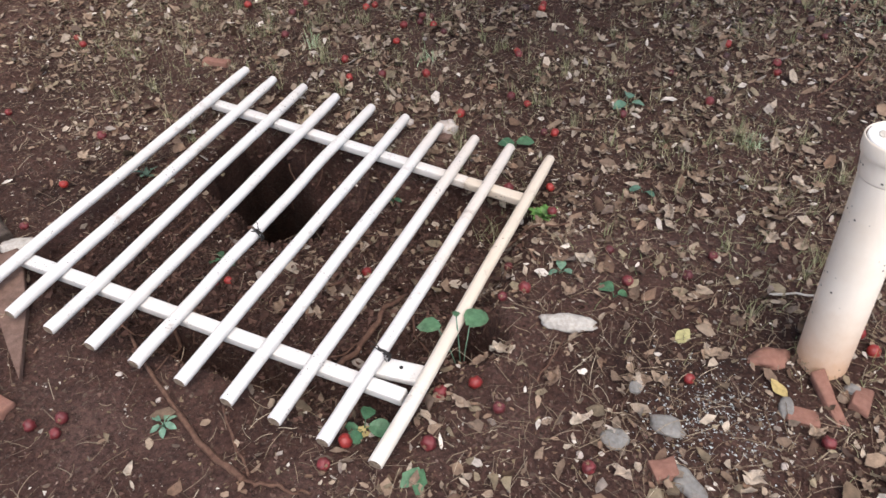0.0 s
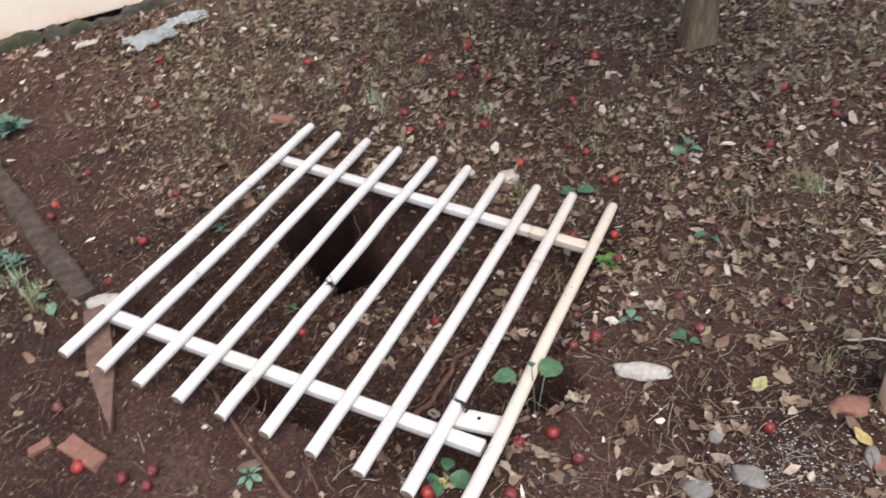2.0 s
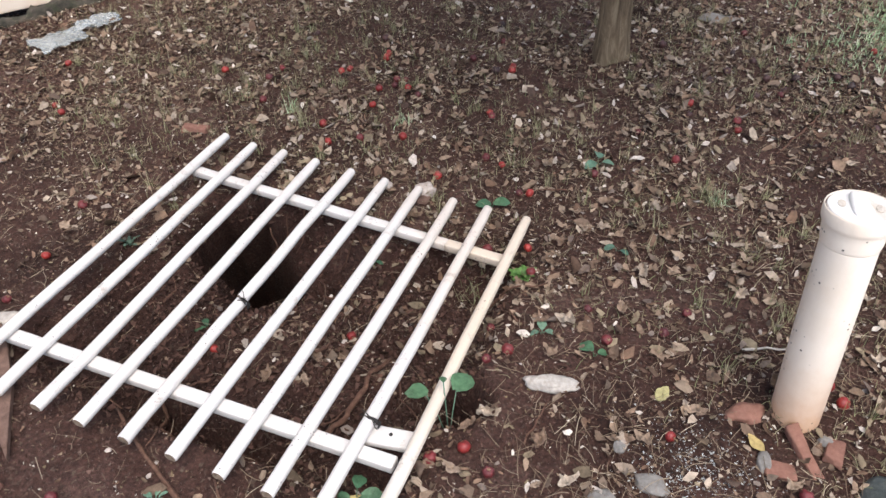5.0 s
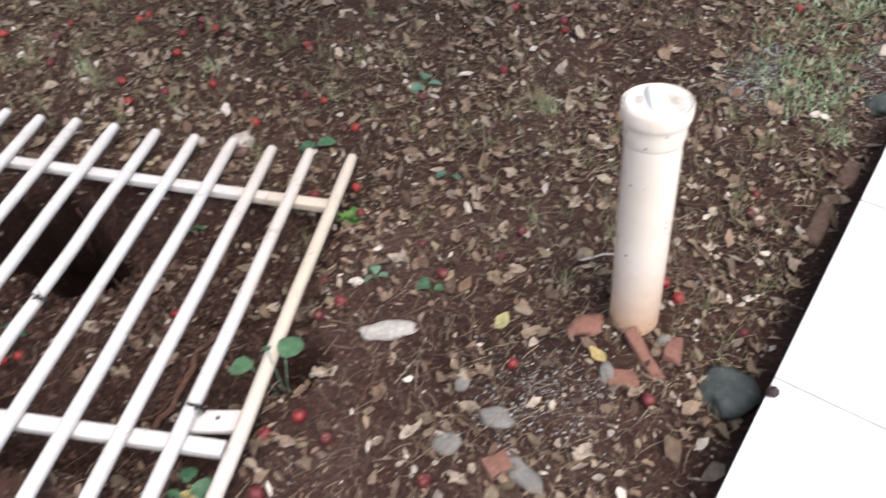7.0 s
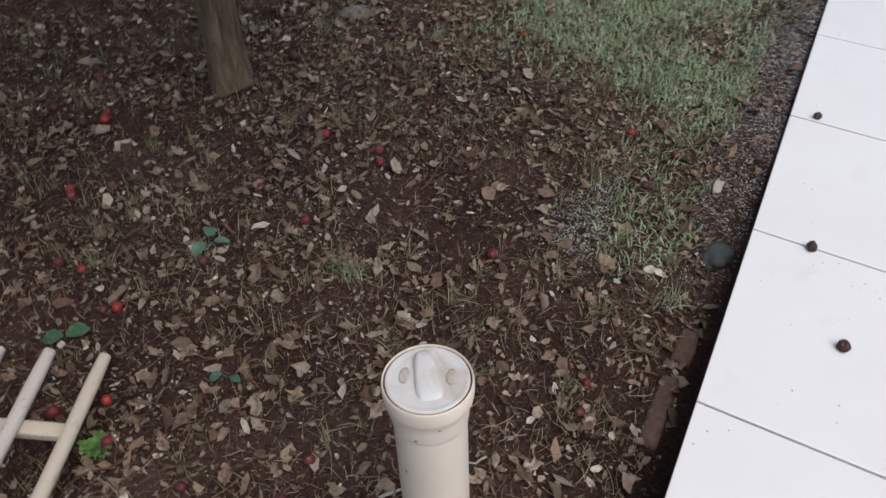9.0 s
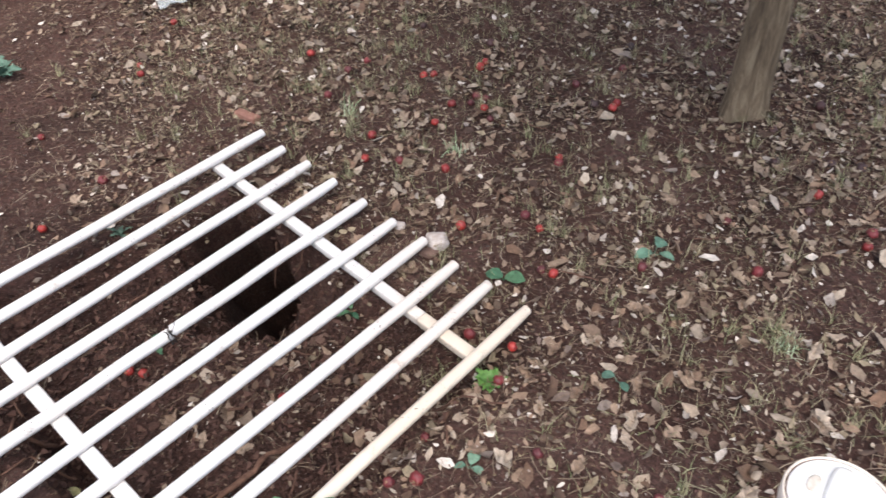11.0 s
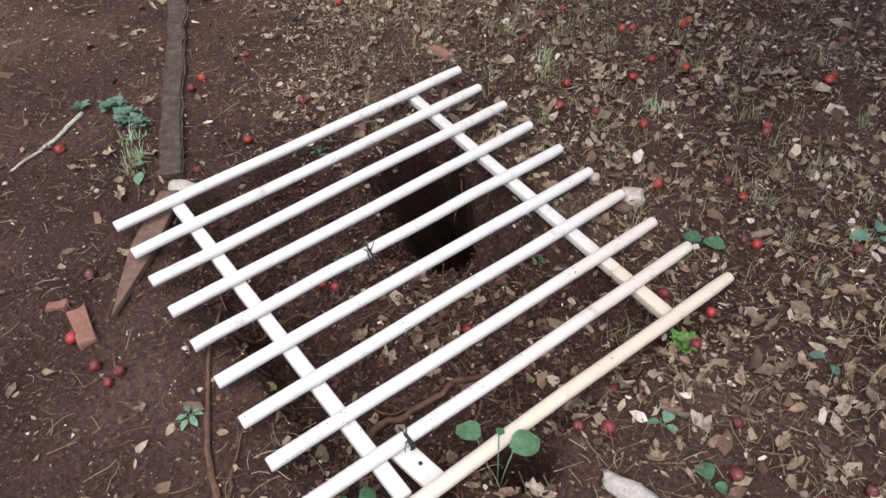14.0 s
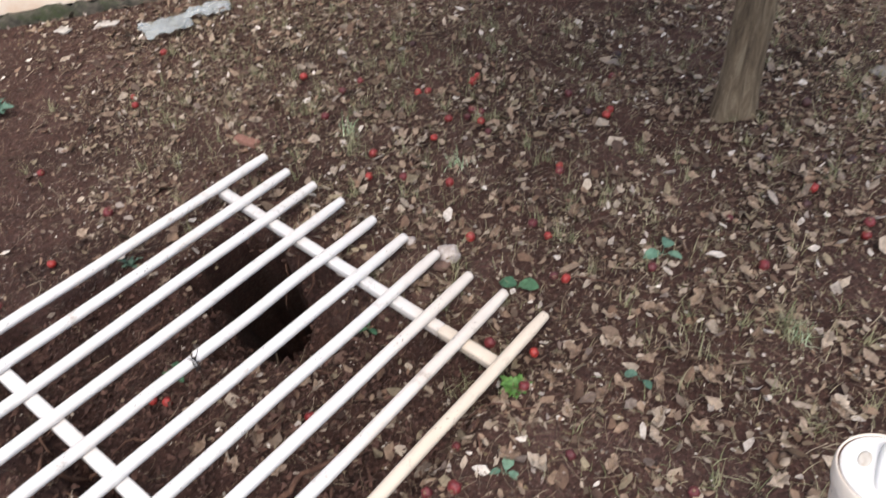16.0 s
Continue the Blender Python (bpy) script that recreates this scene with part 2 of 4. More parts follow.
WET_DARK = plain_grain("dark_green_stone", (0.03, 0.036, 0.034), (0.085, 0.095, 0.09), 30, 0.55, 0.004)
BLACK = plain_grain("black_cord", (0.015, 0.014, 0.013), (0.04, 0.036, 0.034), 90, 0.9)
RED_FRUIT = fruit_material("ripe_red_skin", (0.15, 0.014, 0.014), (0.31, 0.03, 0.022), (0.08, 0.008, 0.009), 0.5)
DARK_FRUIT = fruit_material("overripe_maroon_skin", (0.075, 0.014, 0.016), (0.16, 0.02, 0.022), (0.05, 0.018, 0.018), 0.55)
BLACK_FRUIT = fruit_material("dried_black_skin", (0.03, 0.016, 0.015), (0.06, 0.022, 0.02), (0.02, 0.012, 0.01), 0.6)
CALYX = plain_grain("dry_calyx", (0.12, 0.08, 0.05), (0.3, 0.2, 0.12), 200)
FILM = film_material()


# ---- mesh helpers ----
def link(name, bm, material, smooth=True):
    me = bpy.data.meshes.new(name)
    bm.to_mesh(me)
    bm.free()
    me.materials.append(material)
    if smooth:
        me.polygons.foreach_set("use_smooth", [True] * len(me.polygons))
    return new(name, me)


def part(name, bm, material, parent, label="", smooth=True):
    ob = link(name, bm, material, smooth)
    ob.parent = parent
    return tagged(ob, label)


def holder(name, place, label, category, group="", turn=0.0):
    ob = new(name)
    ob.empty_display_size = 0.05
    ob.matrix_basis = pose(*place, 0, 0, turn)
    return tagged(ob, label, category, group)


def sheet(name, verts, tris, material, smooth=False):
    """One mesh object out of arrays of corners and triangles."""
    me = bpy.data.meshes.new(name)
    verts, tris = np.asarray(verts, np.float32), np.asarray(tris, np.int32)
    me.vertices.add(len(verts))
    me.vertices.foreach_set("co", verts.ravel())
    me.loops.add(tris.size)
    me.loops.foreach_set("vertex_index", tris.ravel())
    me.polygons.add(len(tris))
    me.polygons.foreach_set("loop_start", np.arange(0, tris.size, tris.shape[1], dtype=np.int32))
    me.polygons.foreach_set("use_smooth", np.full(len(tris), smooth))
    me.update(calc_edges=True)
    me.materials.append(material)
    return new(name, me)


def box_bm(x, y, z, bevel=0.003, jitter=0.0, segments=2):
    """A box on z = 0 with worn edges."""
    bm = bmesh.new()
    bmesh.ops.create_cube(bm, size=1.0)
    for v in bm.verts:
        v.co = Vector((v.co.x * x, v.co.y * y, (v.co.z + 0.5) * z))
        v.co += Vector([random.uniform(-jitter, jitter) for _ in range(3)])
    if bevel:
        bmesh.ops.bevel(bm, geom=bm.edges[:], offset=bevel, segments=segments, affect="EDGES", profile=0.6)
    return bm


def rough_bm(bm, amount, scale, seed=0.0):
    for v in bm.verts:
        v.co += noise.noise_vector(v.co * scale + Vector((seed, seed * 2.3, 7.1))) * amount
    return bm


def tube_bm(points, r0, r1, sides=8, knobs=0.15):
    """A tapered, slightly knobbly tube along a list of points."""
    bm = bmesh.new()
    rings = []
    pts = [Vector(p) for p in points]
    for i, p in enumerate(pts):
        d = (pts[min(i + 1, len(pts) - 1)] - pts[max(i - 1, 0)]).normalized()
        a = d.orthogonal().normalized()
        b = d.cross(a)
        r = (r0 + (r1 - r0) * i / (len(pts) - 1)) * (1 + random.uniform(-knobs, knobs))
        rings.append([bm.verts.new(p + (a * math.cos(k) + b * math.sin(k)) * r) for k in np.linspace(0, 2 * math.pi, sides, endpoint=False)])
    for u, v in zip(rings, rings[1:]):
        for k in range(sides):
            bm.faces.new((u[k], u[(k + 1) % sides], v[(k + 1) % sides], v[k]))
    bm.faces.new(rings[0][::-1])
    bm.faces.new(rings[-1])
    bmesh.ops.recalc_face_normals(bm, faces=bm.faces[:])
    return bm


def bend(a, b, n=8, sway=0.01, rise=0.0):
    """Points from a to b with a wandering middle."""
    a, b = Vector(a), Vector(b)
    side = Vector((a.y - b.y, b.x - a.x, 0)).normalized()
    out, w = [], random.uniform(-1, 1)
    for i in range(n + 1):
        t = i / n
        w = 0.6 * w + random.uniform(-0.7, 0.7)
        arch = math.sin(math.pi * t)
        out.append(a.lerp(b, t) + side * w * sway * arch + Vector((0, 0, rise * arch)))
    return out


def lathe_bm(profile, sides=40):
    bm = bmesh.new()
    rings = [[bm.verts.new((r * math.cos(k), r * math.sin(k), z)) for k in np.linspace(0, 2 * math.pi, sides, endpoint=False)] for r, z in profile]
    for u, v in zip(rings, rings[1:]):
        for k in range(sides):
            bm.faces.new((u[k], u[(k + 1) % sides], v[(k + 1) % sides], v[k]))
    bm.faces.new(rings[0][::-1])
    bm.faces.new(rings[-1])
    bmesh.ops.recalc_face_normals(bm, faces=bm.faces[:])
    return bm


# ---- the ground's height ----
def value_noise(x, y, seed=0.0):
    xi, yi = np.floor(x), np.floor(y)
    fx, fy = x - xi, y - yi
    fx, fy = fx * fx * (3 - 2 * fx), fy * fy * (3 - 2 * fy)

    def h(i, j):
        s = np.sin(i * 127.1 + j * 311.7 + seed * 74.7) * 43758.5453
        return s - np.floor(s)

    return (h(xi, yi) * (1 - fx) + h(xi + 1, yi) * fx) * (1 - fy) + (h(xi, yi + 1) * (1 - fx) + h(xi + 1, yi + 1) * fx) * fy


def fbm(x, y, seed=0.0, octaves=3):
    return sum(value_noise(x * 2 ** k, y * 2 ** k, seed + k) * 0.5 ** k for k in range(octaves)) / sum(0.5 ** k for k in range(octaves)) - 0.5


def step(a, b, x):
    t = np.clip((x - a) / (b - a), 0, 1)
    return t * t * (3 - 2 * t)


EDGE, ALONG, ACROSS = np.array((2.261, -0.054)), np.array((0.4034, 0.915)), np.array((0.915, -0.4034))
PATIO_TOP = 0.098


def beyond_edge(x, y):
    """Metres past the patio's edge (minus: on the garden's side)."""
    return (x - EDGE[0]) * ACROSS[0] + (y - EDGE[1]) * ACROSS[1]


def burrow(x, y):
    """Depth of the black shaft that runs down out of the dug bowl."""
    rag = 0.4 * fbm(x * 17, y * 17, 77) + 0.25 * fbm(x * 45, y * 45, 78) + 0.4 * fbm(x * 7, y * 7, 5)
    return 0.7 * (1 - step(0.5, 1.08, np.hypot((x - 0.25) / 0.15, (y + 0.277) / 0.112) + rag))


def hollow(x, y):
    """How far the digging under the grate has lowered the soil."""
    wob = fbm(x * 7, y * 7, 5)
    m = step(0.0, 0.16, x + wob * 0.12) * (1 - step(0.98, 1.12, x + wob * 0.1)) * step(-1.0, -0.88, y + wob * 0.1) * (1 - step(-0.24, -0.1, y + wob * 0.1))
    d = m * (0.075 + 0.1 * (fbm(x * 6, y * 6, 9) + 0.3))
    rag = 0.35 * fbm(x * 19, y * 19, 77) + 0.2 * fbm(x * 45, y * 45, 78)
    bowl = np.hypot((x - 0.37) / 0.255, (y + 0.305) / 0.2) + wob * 0.55 + 1.2 * rag
    d = d + 0.16 * (1 - step(0.45, 1.05, bowl)) + burrow(x, y) + 0.085 * fbm(x * 14, y * 14, 79) * (1 - step(0.7, 1.35, bowl))
    side = np.hypot((x - 1.065) / 0.105, (y + 0.635) / 0.085) + wob * 0.6
    d = d + 0.2 * (1 - step(0.35, 1.05, side))
    slot = np.hypot((x - 0.56) / 0.3, (y + 0.915) / 0.06) + wob * 0.6
    return d + 0.1 * (1 - step(0.3, 1.05, slot))


def height(x, y):
    x, y = np.asarray(x, float), np.asarray(y, float)
    near = 1 / (1 + (np.hypot(x - 1, y) / 6) ** 2)
    h = 0.03 * fbm(x * 2.3, y * 2.3, 1) + near * (0.016 * fbm(x * 11, y * 11, 2) + 0.014 * fbm(x * 34, y * 34, 3))
    h = h - 0.022 * step(0.45, 0.95, x) * step(-0.4, -0.05, y) * (1 - step(0.1, 0.4, y)) * (1 - step(1.0, 1.3, x))
    h = h + 0.025 * np.exp(-((x - 1.0) ** 2 + (y - 1.112) ** 2) / 0.05)
    along = (x - EDGE[0]) * ALONG[0] + (y - EDGE[1]) * ALONG[1]
    banked = step(0.2, 0.9, along + 0.3 * fbm(x * 4, y * 4, 63)) * (1 - step(4, 6, along))
    h = h - 0.02 * (1 - banked) * np.exp(-((beyond_edge(x, y) + 0.03) / 0.05) ** 2)
    h = h + 0.066 * banked * np.exp(-(beyond_edge(x, y) / 0.13) ** 2)
    return h - hollow(x, y) * step(-0.3, 0, -beyond_edge(x, y))


def z_at(x, y):
    return float(height(x, y))


def lines(lo, hi, fine, reach):
    """Grid lines: even between lo and hi, then ever wider out to the horizon."""
    mid = list(np.arange(lo, hi, fine))
    out, s, p = [], fine, hi
    while p < reach:
        out.append(p)
        s = min(s * 1.06, 0.03) if p < hi + 2.2 else s * 1.35
        p += s
    return np.array([lo + hi - q - 0.0 for q in out[::-1]][:-1] + mid + out)


gx, gy = lines(-0.15, 1.3, 0.011, 400), lines(-1.2, 0.1, 0.011, 400)
GX, GY = np.meshgrid(gx, gy, indexing="ij")
GZ = height(GX, GY)
idx = np.arange(GX.size).reshape(GX.shape)
quads = np.stack([idx[:-1, :-1], idx[1:, :-1], idx[1:, 1:], idx[:-1, 1:]], -1).reshape(-1, 4)
SHAFT = burrow(GX, GY)
ground = sheet("ground", np.stack([GX - 0.33 * SHAFT, GY + 0.38 * SHAFT, GZ], -1).reshape(-1, 3), quads, SOIL, True)
tagged(ground, "reddish brown bare soil with a dug hole", "ground", kind="structure")


# ---- patio ----
TURN = math.degrees(math.atan2(ALONG[1], ALONG[0])) - 90
PITCH = 0.572


def on_patio(along, across, z=0.0):
    p = EDGE + ALONG * along + ACROSS * across
    return (float(p[0]), float(p[1]), z)


patio = link("patio", box_bm(2.9, 9.0, 0.6, 0.006), SLAB, False)
patio.matrix_basis = pose(*on_patio(0.4, 1.462, PATIO_TOP - 0.612), 0, 0, TURN)
tagged(patio, "raised concrete patio slab paved with large white tiles", "patio", kind="structure")


# ---- garden wall ----
def build_wall():
    a, b = Vector((-1.83, 0.06, 0)), Vector((-1.16, 1.16, 0))
    d = (b - a).normalized()
    ang = math.degrees(math.atan2(d.y, d.x))
    wall = link("wall_garden", box_bm(7.0, 0.16, 2.2, 0.008), WALL, False)
    out = Vector((-d.y, d.x, 0))
    wall.matrix_basis = pose(*(a + d * 1.2 + out * 0.085 + Vector((0, 0, 0.045))), 0, 0, ang)
    tagged(wall, "cream painted garden wall stained orange at its foot", "wall", kind="structure")
    # ragged strip, its dark colour painting the gap below the broken plaster
    bm = bmesh.new()
    bmesh.ops.create_grid(bm, x_segments=220, y_segments=6, size=1.0)
    for v in bm.verts:
        x, k = v.co.x * 3.5, (v.co.y + 1) / 2
        top = 0.045 + 0.05 * noise.noise((x * 3.5, 0, 0)) + 0.05 * noise.noise((x * 12, 3, 0)) + 0.02 * noise.noise((x * 34, 5, 0))
        v.co = Vector((x, -0.012 * math.sin(k * math.pi) - 0.006 + 0.012 * noise.noise((x * 11, k * 3, 1)), -0.1 + k * (top + 0.1)))
    foot = link("wall_footing", bm, FOOTING)
    foot.matrix_basis = pose(*(a + d * 1.2), 0, 0, ang)
    m = foot.modifiers.new("thickness", "SOLIDIFY")
    m.thickness, m.offset = 0.05, -1
    tagged(foot, "broken mossy mortar painted dark as the shaded gap along the wall's foot", "footing", kind="structure")


build_wall()


# ---- the grate ----
def slat_bm(a, b, width=0.03, deep=0.025, n=18, rag=(0, 0)):
    """A half-round slat from a to b, slightly crooked, its ends chamfered or ragged."""
    a, b = Vector(a), Vector(b)
    d = (b - a).normalized()
    s = Vector((d.y, -d.x, 0)).normalized()
    u = s.cross(d)
    prof = [(-0.43, -0.36), (-0.5, -0.08), (-0.46, 0.16), (-0.35, 0.35), (-0.19, 0.46), (0.0, 0.5), (0.19, 0.46), (0.35, 0.35), (0.46, 0.16), (0.5, -0.08), (0.43, -0.36), (0.3, -0.48), (-0.3, -0.48)]
    bm, rings, k = bmesh.new(), [], random.uniform(0, 50)
    for i in range(n + 1):
        t = i / n
        p = a.lerp(b, t) + s * 0.004 * noise.noise((k, t * 3, 0)) + u * 0.003 * noise.noise((k, 5, t * 3))
        f = 0.86 if (i == 0 and not rag[0]) or (i == n and not rag[1]) else 1.0
        r = []
        for x, z in prof:
            off = d * (random.uniform(-0.006, 0.006) if (i == 0 and rag[0]) or (i == n and rag[1]) else 0.0)
            r.append(bm.verts.new(p + s * x * width * f + u * z * deep * f + off))
        rings.append(r)
        if i == 0:
            a2 = a.lerp(b, 0.003)
            rings.append([bm.verts.new(v.co + (a2 - a) + ((v.co - a) - d * (v.co - a).dot(d)) * (1 / f - 1)) for v in r])
    for p, q in zip(rings, rings[1:]):
        for j in range(len(prof)):
            bm.faces.new((p[j], p[(j + 1) % len(prof)], q[(j + 1) % len(prof)], q[j]))
    for ring in (rings[0][::-1], rings[-1]):
        bm.faces.new(ring).material_index = 1
    bmesh.ops.recalc_face_normals(bm, faces=bm.faces[:])
    for e in bm.edges:
        if len(e.link_faces) == 2 and e.calc_face_angle() > 0.7:
            e.smooth = False
    return bm


def rail_bm(a, b, width=0.032, deep=0.024):
    a, b = Vector(a), Vector(b)
    bm = box_bm((b - a).length, width, deep, 0.004, 0.0008)
    m = Matrix.Translation((a + b) / 2 - Vector((0, 0, deep / 2))) @ (b - a).to_track_quat("X", "Z").to_matrix().to_4x4()
    bmesh.ops.transform(bm, matrix=m, verts=bm.verts[:])
    return bm


def build_grate():
    g = holder("slatted_grate", (0, 0, 0), "weathered white-painted wooden grate lying over a dug hole", "grate")
    far = [-0.008, 0.104, 0.217, 0.334, 0.461, 0.577, 0.691, 0.806, 0.915, 1.034]
    near = [0.044, 0.166, 0.279, 0.4, 0.516, 0.634, 0.75, 0.864, 0.973, 1.083]

    def top(x, y):
        return 0.054 - 0.036 * max(0.0, x) * (y + 1.06) / 1.06

    for i, (fx, nx) in enumerate(zip(far, near)):
        a = (nx, -1.07 + 0.0036 * i + random.uniform(-0.003, 0.003), top(nx, -1.06))
        b = (fx, 0.008 + random.uniform(-0.004, 0.004), top(fx, 0))
        mat = CREAM_PAINT if i == 9 else WHITE_PAINT
        if i == 4:
            k = 0.415
            c = Vector(a).lerp(Vector(b), k)
            part("slat", slat_bm(a, c + Vector((0, 0.001, 0)), rag=(0, 1)), mat, g, "white slat snapped across")
            part("slat", slat_bm(c + Vector((-0.001, 0.003, 0.001)), Vector(b), rag=(1, 0)), mat, g, "white slat snapped across")
        else:
            part("slat", slat_bm(a, b), mat, g, "yellowed slat, paint worn to the wood" if i == 9 else "")
    low = 0.0125 + 0.012
    n0, n1 = (0.018, -0.914, top(0, -0.914) - low), (1.05, -0.87, top(1, -0.87) - low)
    part("rail", rail_bm(n0, n1), WHITE_PAINT, g, "white painted cross rail")
    f0, fm, f1 = (-0.002, -0.166, top(0, -0.166) - low), (0.86, -0.17, top(0.86, -0.17) - low), (1.026, -0.17, top(1.026, -0.17) - low)
    part("rail", rail_bm(f0, fm, 0.03), WHITE_PAINT, g, "white painted cross rail")
    part("rail_end", rail_bm(fm, f1, 0.031), CREAM_PAINT, g, "yellowed end of the cross rail")
    p0, p1 = (0.945, -0.828, top(0.95, -0.83) - low), (1.075, -0.803, top(1.07, -0.8) - low)
    plate = part("patch_board", rail_bm(p0, p1, 0.046, 0.018), WHITE_PAINT, g, "short white patch board with a nail hole")
    bm = lathe_bm([(0.004, -0.001), (0.004, 0.001), (0.001, 0.0015)], 10)
    bmesh.ops.translate(bm, vec=(1.012, -0.812, p0[2] + 0.0095), verts=bm.verts[:])
    part("nail", bm, BLACK, plate, "dark nail head")
    for x, y, z, r, n in ((0.967, -0.806, top(0.96, -0.8), 0.0175, 5), (0.504, -0.616, top(0.5, -0.6), 0.0175, 2)):
        for _ in range(n):
            t = random.uniform(-0.006, 0.006)
            pts = [(x + math.cos(k) * r * 1.02, y + t + random.uniform(-0.002, 0.002), z + max(-0.6, math.sin(k)) * r * 0.86) for k in np.linspace(-0.6, 3.7, 10)]
            part("cord", tube_bm(pts, 0.0022, 0.0018, 6), BLACK, g, "black cord knotted round the slat")
        for _ in range(n):
            q = (x + random.uniform(-0.01, 0.01), y, z + r * 0.8)
            part("cord", tube_bm(bend(q, (q[0] + random.uniform(-0.03, 0.03), y + random.uniform(-0.025, 0.025), z + r * random.uniform(0.5, 1.5)), 4, 0.004), 0.0016, 0.0008, 5), BLACK, g)


build_grate()
for ob in bpy.data.objects:
    if ob.name.split(".")[0] == "slat":
        ob.data.materials.append(CUT_WOOD)


# ---- the vent pipe ----
def build_pipe():
    p = holder("vent_pipe", (1.79, -0.392, 0), "weathered cream plastic drain pipe standing upright in the soil", "pipe")
    up = Vector((1.754 - 1.79, -0.3525 + 0.392, 0.55))
    p.matrix_basis = Matrix.Translation((1.79, -0.392, -0.03)) @ Vector((0, 0, 1)).rotation_difference(up).to_matrix().to_4x4()
    H = 0.553
    body = part("pipe", lathe_bm([(0.051, -0.1), (0.0513, 0.0), (0.0513, 0.2), (0.051, H - 0.078), (0.0515, H - 0.074)], 48), PLASTIC, p)
    part("socket", lathe_bm([(0.0512, H - 0.076), (0.0522, H - 0.073), (0.0532, H - 0.069), (0.0548, H - 0.052), (0.0563, H - 0.037), (0.0578, H - 0.033), (0.0601, H - 0.029), (0.0611, H - 0.022), (0.0613, H - 0.012), (0.0609, H - 0.004), (0.06, H - 0.0005), (0.0592, H), (0.0583, H - 0.0008), (0.0578, H - 0.012)], 56), PLASTIC, p, "wider ribbed socket at the top")
    cap = part("cap", lathe_bm([(0.0555, H - 0.014), (0.056, H - 0.004), (0.0556, H - 0.001), (0.0545, H), (0.052, H), (0.049, H - 0.0012), (0.046, H - 0.0015), (0.03, H - 0.0015), (0.002, H - 0.0015)], 48), CAP, p, "white plastic stopper cap")
    # brown ring fills the gap between rim and cap with painted shade
    part("gap_seal", lathe_bm([(0.058, H - 0.012), (0.058, H - 0.003), (0.0558, H - 0.003), (0.0558, H - 0.012)], 48), ROOT, p, "brown ring painting the shaded gap round the cap")
    bm = bmesh.new()
    bmesh.ops.create_uvsphere(bm, u_segments=28, v_segments=16, radius=1.0)
    for v in bm.verts:
        x, y, z = (math.copysign(abs(c) ** 0.55, c) for c in v.co)
        wide = 0.0165 - 0.004 * y
        v.co = Vector((x * wide, 0.005 + y * 0.041, H - 0.004 + z * (0.0125 + 0.004 * y)))
    bmesh.ops.rotate(bm, cent=(0, 0, 0), matrix=Matrix.Rotation(radians(14), 3, "Z"), verts=bm.verts[:])
    for side in (-1, 1):
        dent = lathe_bm([(0.0105, -0.0004), (0.009, 0.0003), (0.003, 0.0002)], 20)
        bmesh.ops.scale(dent, vec=(0.7, 1.3, 1.0), verts=dent.verts[:])
        bmesh.ops.transform(dent, matrix=Matrix.Translation((side * 0.031, 0.004, H - 0.0008)), verts=dent.verts[:])
        part("dimple", dent, GRIMY_CAP, cap, "soiled dimple beside the grip")
    part("grip", bm, CAP, cap, "raised grip bar across the cap")


build_pipe()


# ---- the tree ----
def build_tree():
    t = holder("tree", (1.0, 1.112, 0), "young tree with grey-brown ridged bark", "tree")
    bm, rings = bmesh.new(), []
    for i in range(46):
        z = -0.15 + 2.6 * i / 45
        flare = 0.02 * math.exp(-max(0, z) / 0.07)
        r = 0.0585 - 0.007 * z + flare
        row = []
        for k in range(36):
            a = 2 * math.pi * k / 36
            rr = r * (1 + 0.1 * math.sin(3 * a + 0.6 + z * 0.5) + 0.12 * noise.noise((math.cos(a) * 2.2, math.sin(a) * 2.2, z * 0.8)) + 0.05 * noise.noise((math.cos(a) * 7, math.sin(a) * 7, z * 2)))
            row.append(bm.verts.new((rr * math.cos(a) - 0.06 * z + 0.02 * math.sin(z * 2), rr * math.sin(a) + 0.02 * z, z)))
        rings.append(row)
    for p, q in zip(rings, rings[1:]):
        for k in range(36):
            bm.faces.new((p[k], p[(k + 1) % 36], q[(k + 1) % 36], q[k]))
    bm.faces.new(rings[-1])
    part("trunk", bm, BARK, t)
    # limbs and leaves stay unseen; added and placed to shade the garden soil
    tips = []
    for k in range(7):
        a = k * 2.4
        s = (-0.1 + 0.02 * math.cos(a), 0.04, 1.6 + 0.09 * k)
        e = (0.2 + 0.85 * math.cos(a), -0.7 + 0.85 * math.sin(a), 2.1 + 0.1 * k)
        pts = bend(s, e, 9, 0.08, 0.12)
        part("limb", tube_bm(pts, 0.035, 0.008), BARK, t)
        tips += pts[3:]
    # leaf count set by how much shade the soil needs
    n = 13000
    c = np.array([tips[random.randrange(len(tips))] for _ in range(n)]) + np.random.normal(0, 0.27, (n, 3))
    shade_crown = leaves("crown", c, np.random.uniform(0.06, 0.1, n), UNSEEN_CROWN, 0.5, 70)
    shade_crown.parent = t


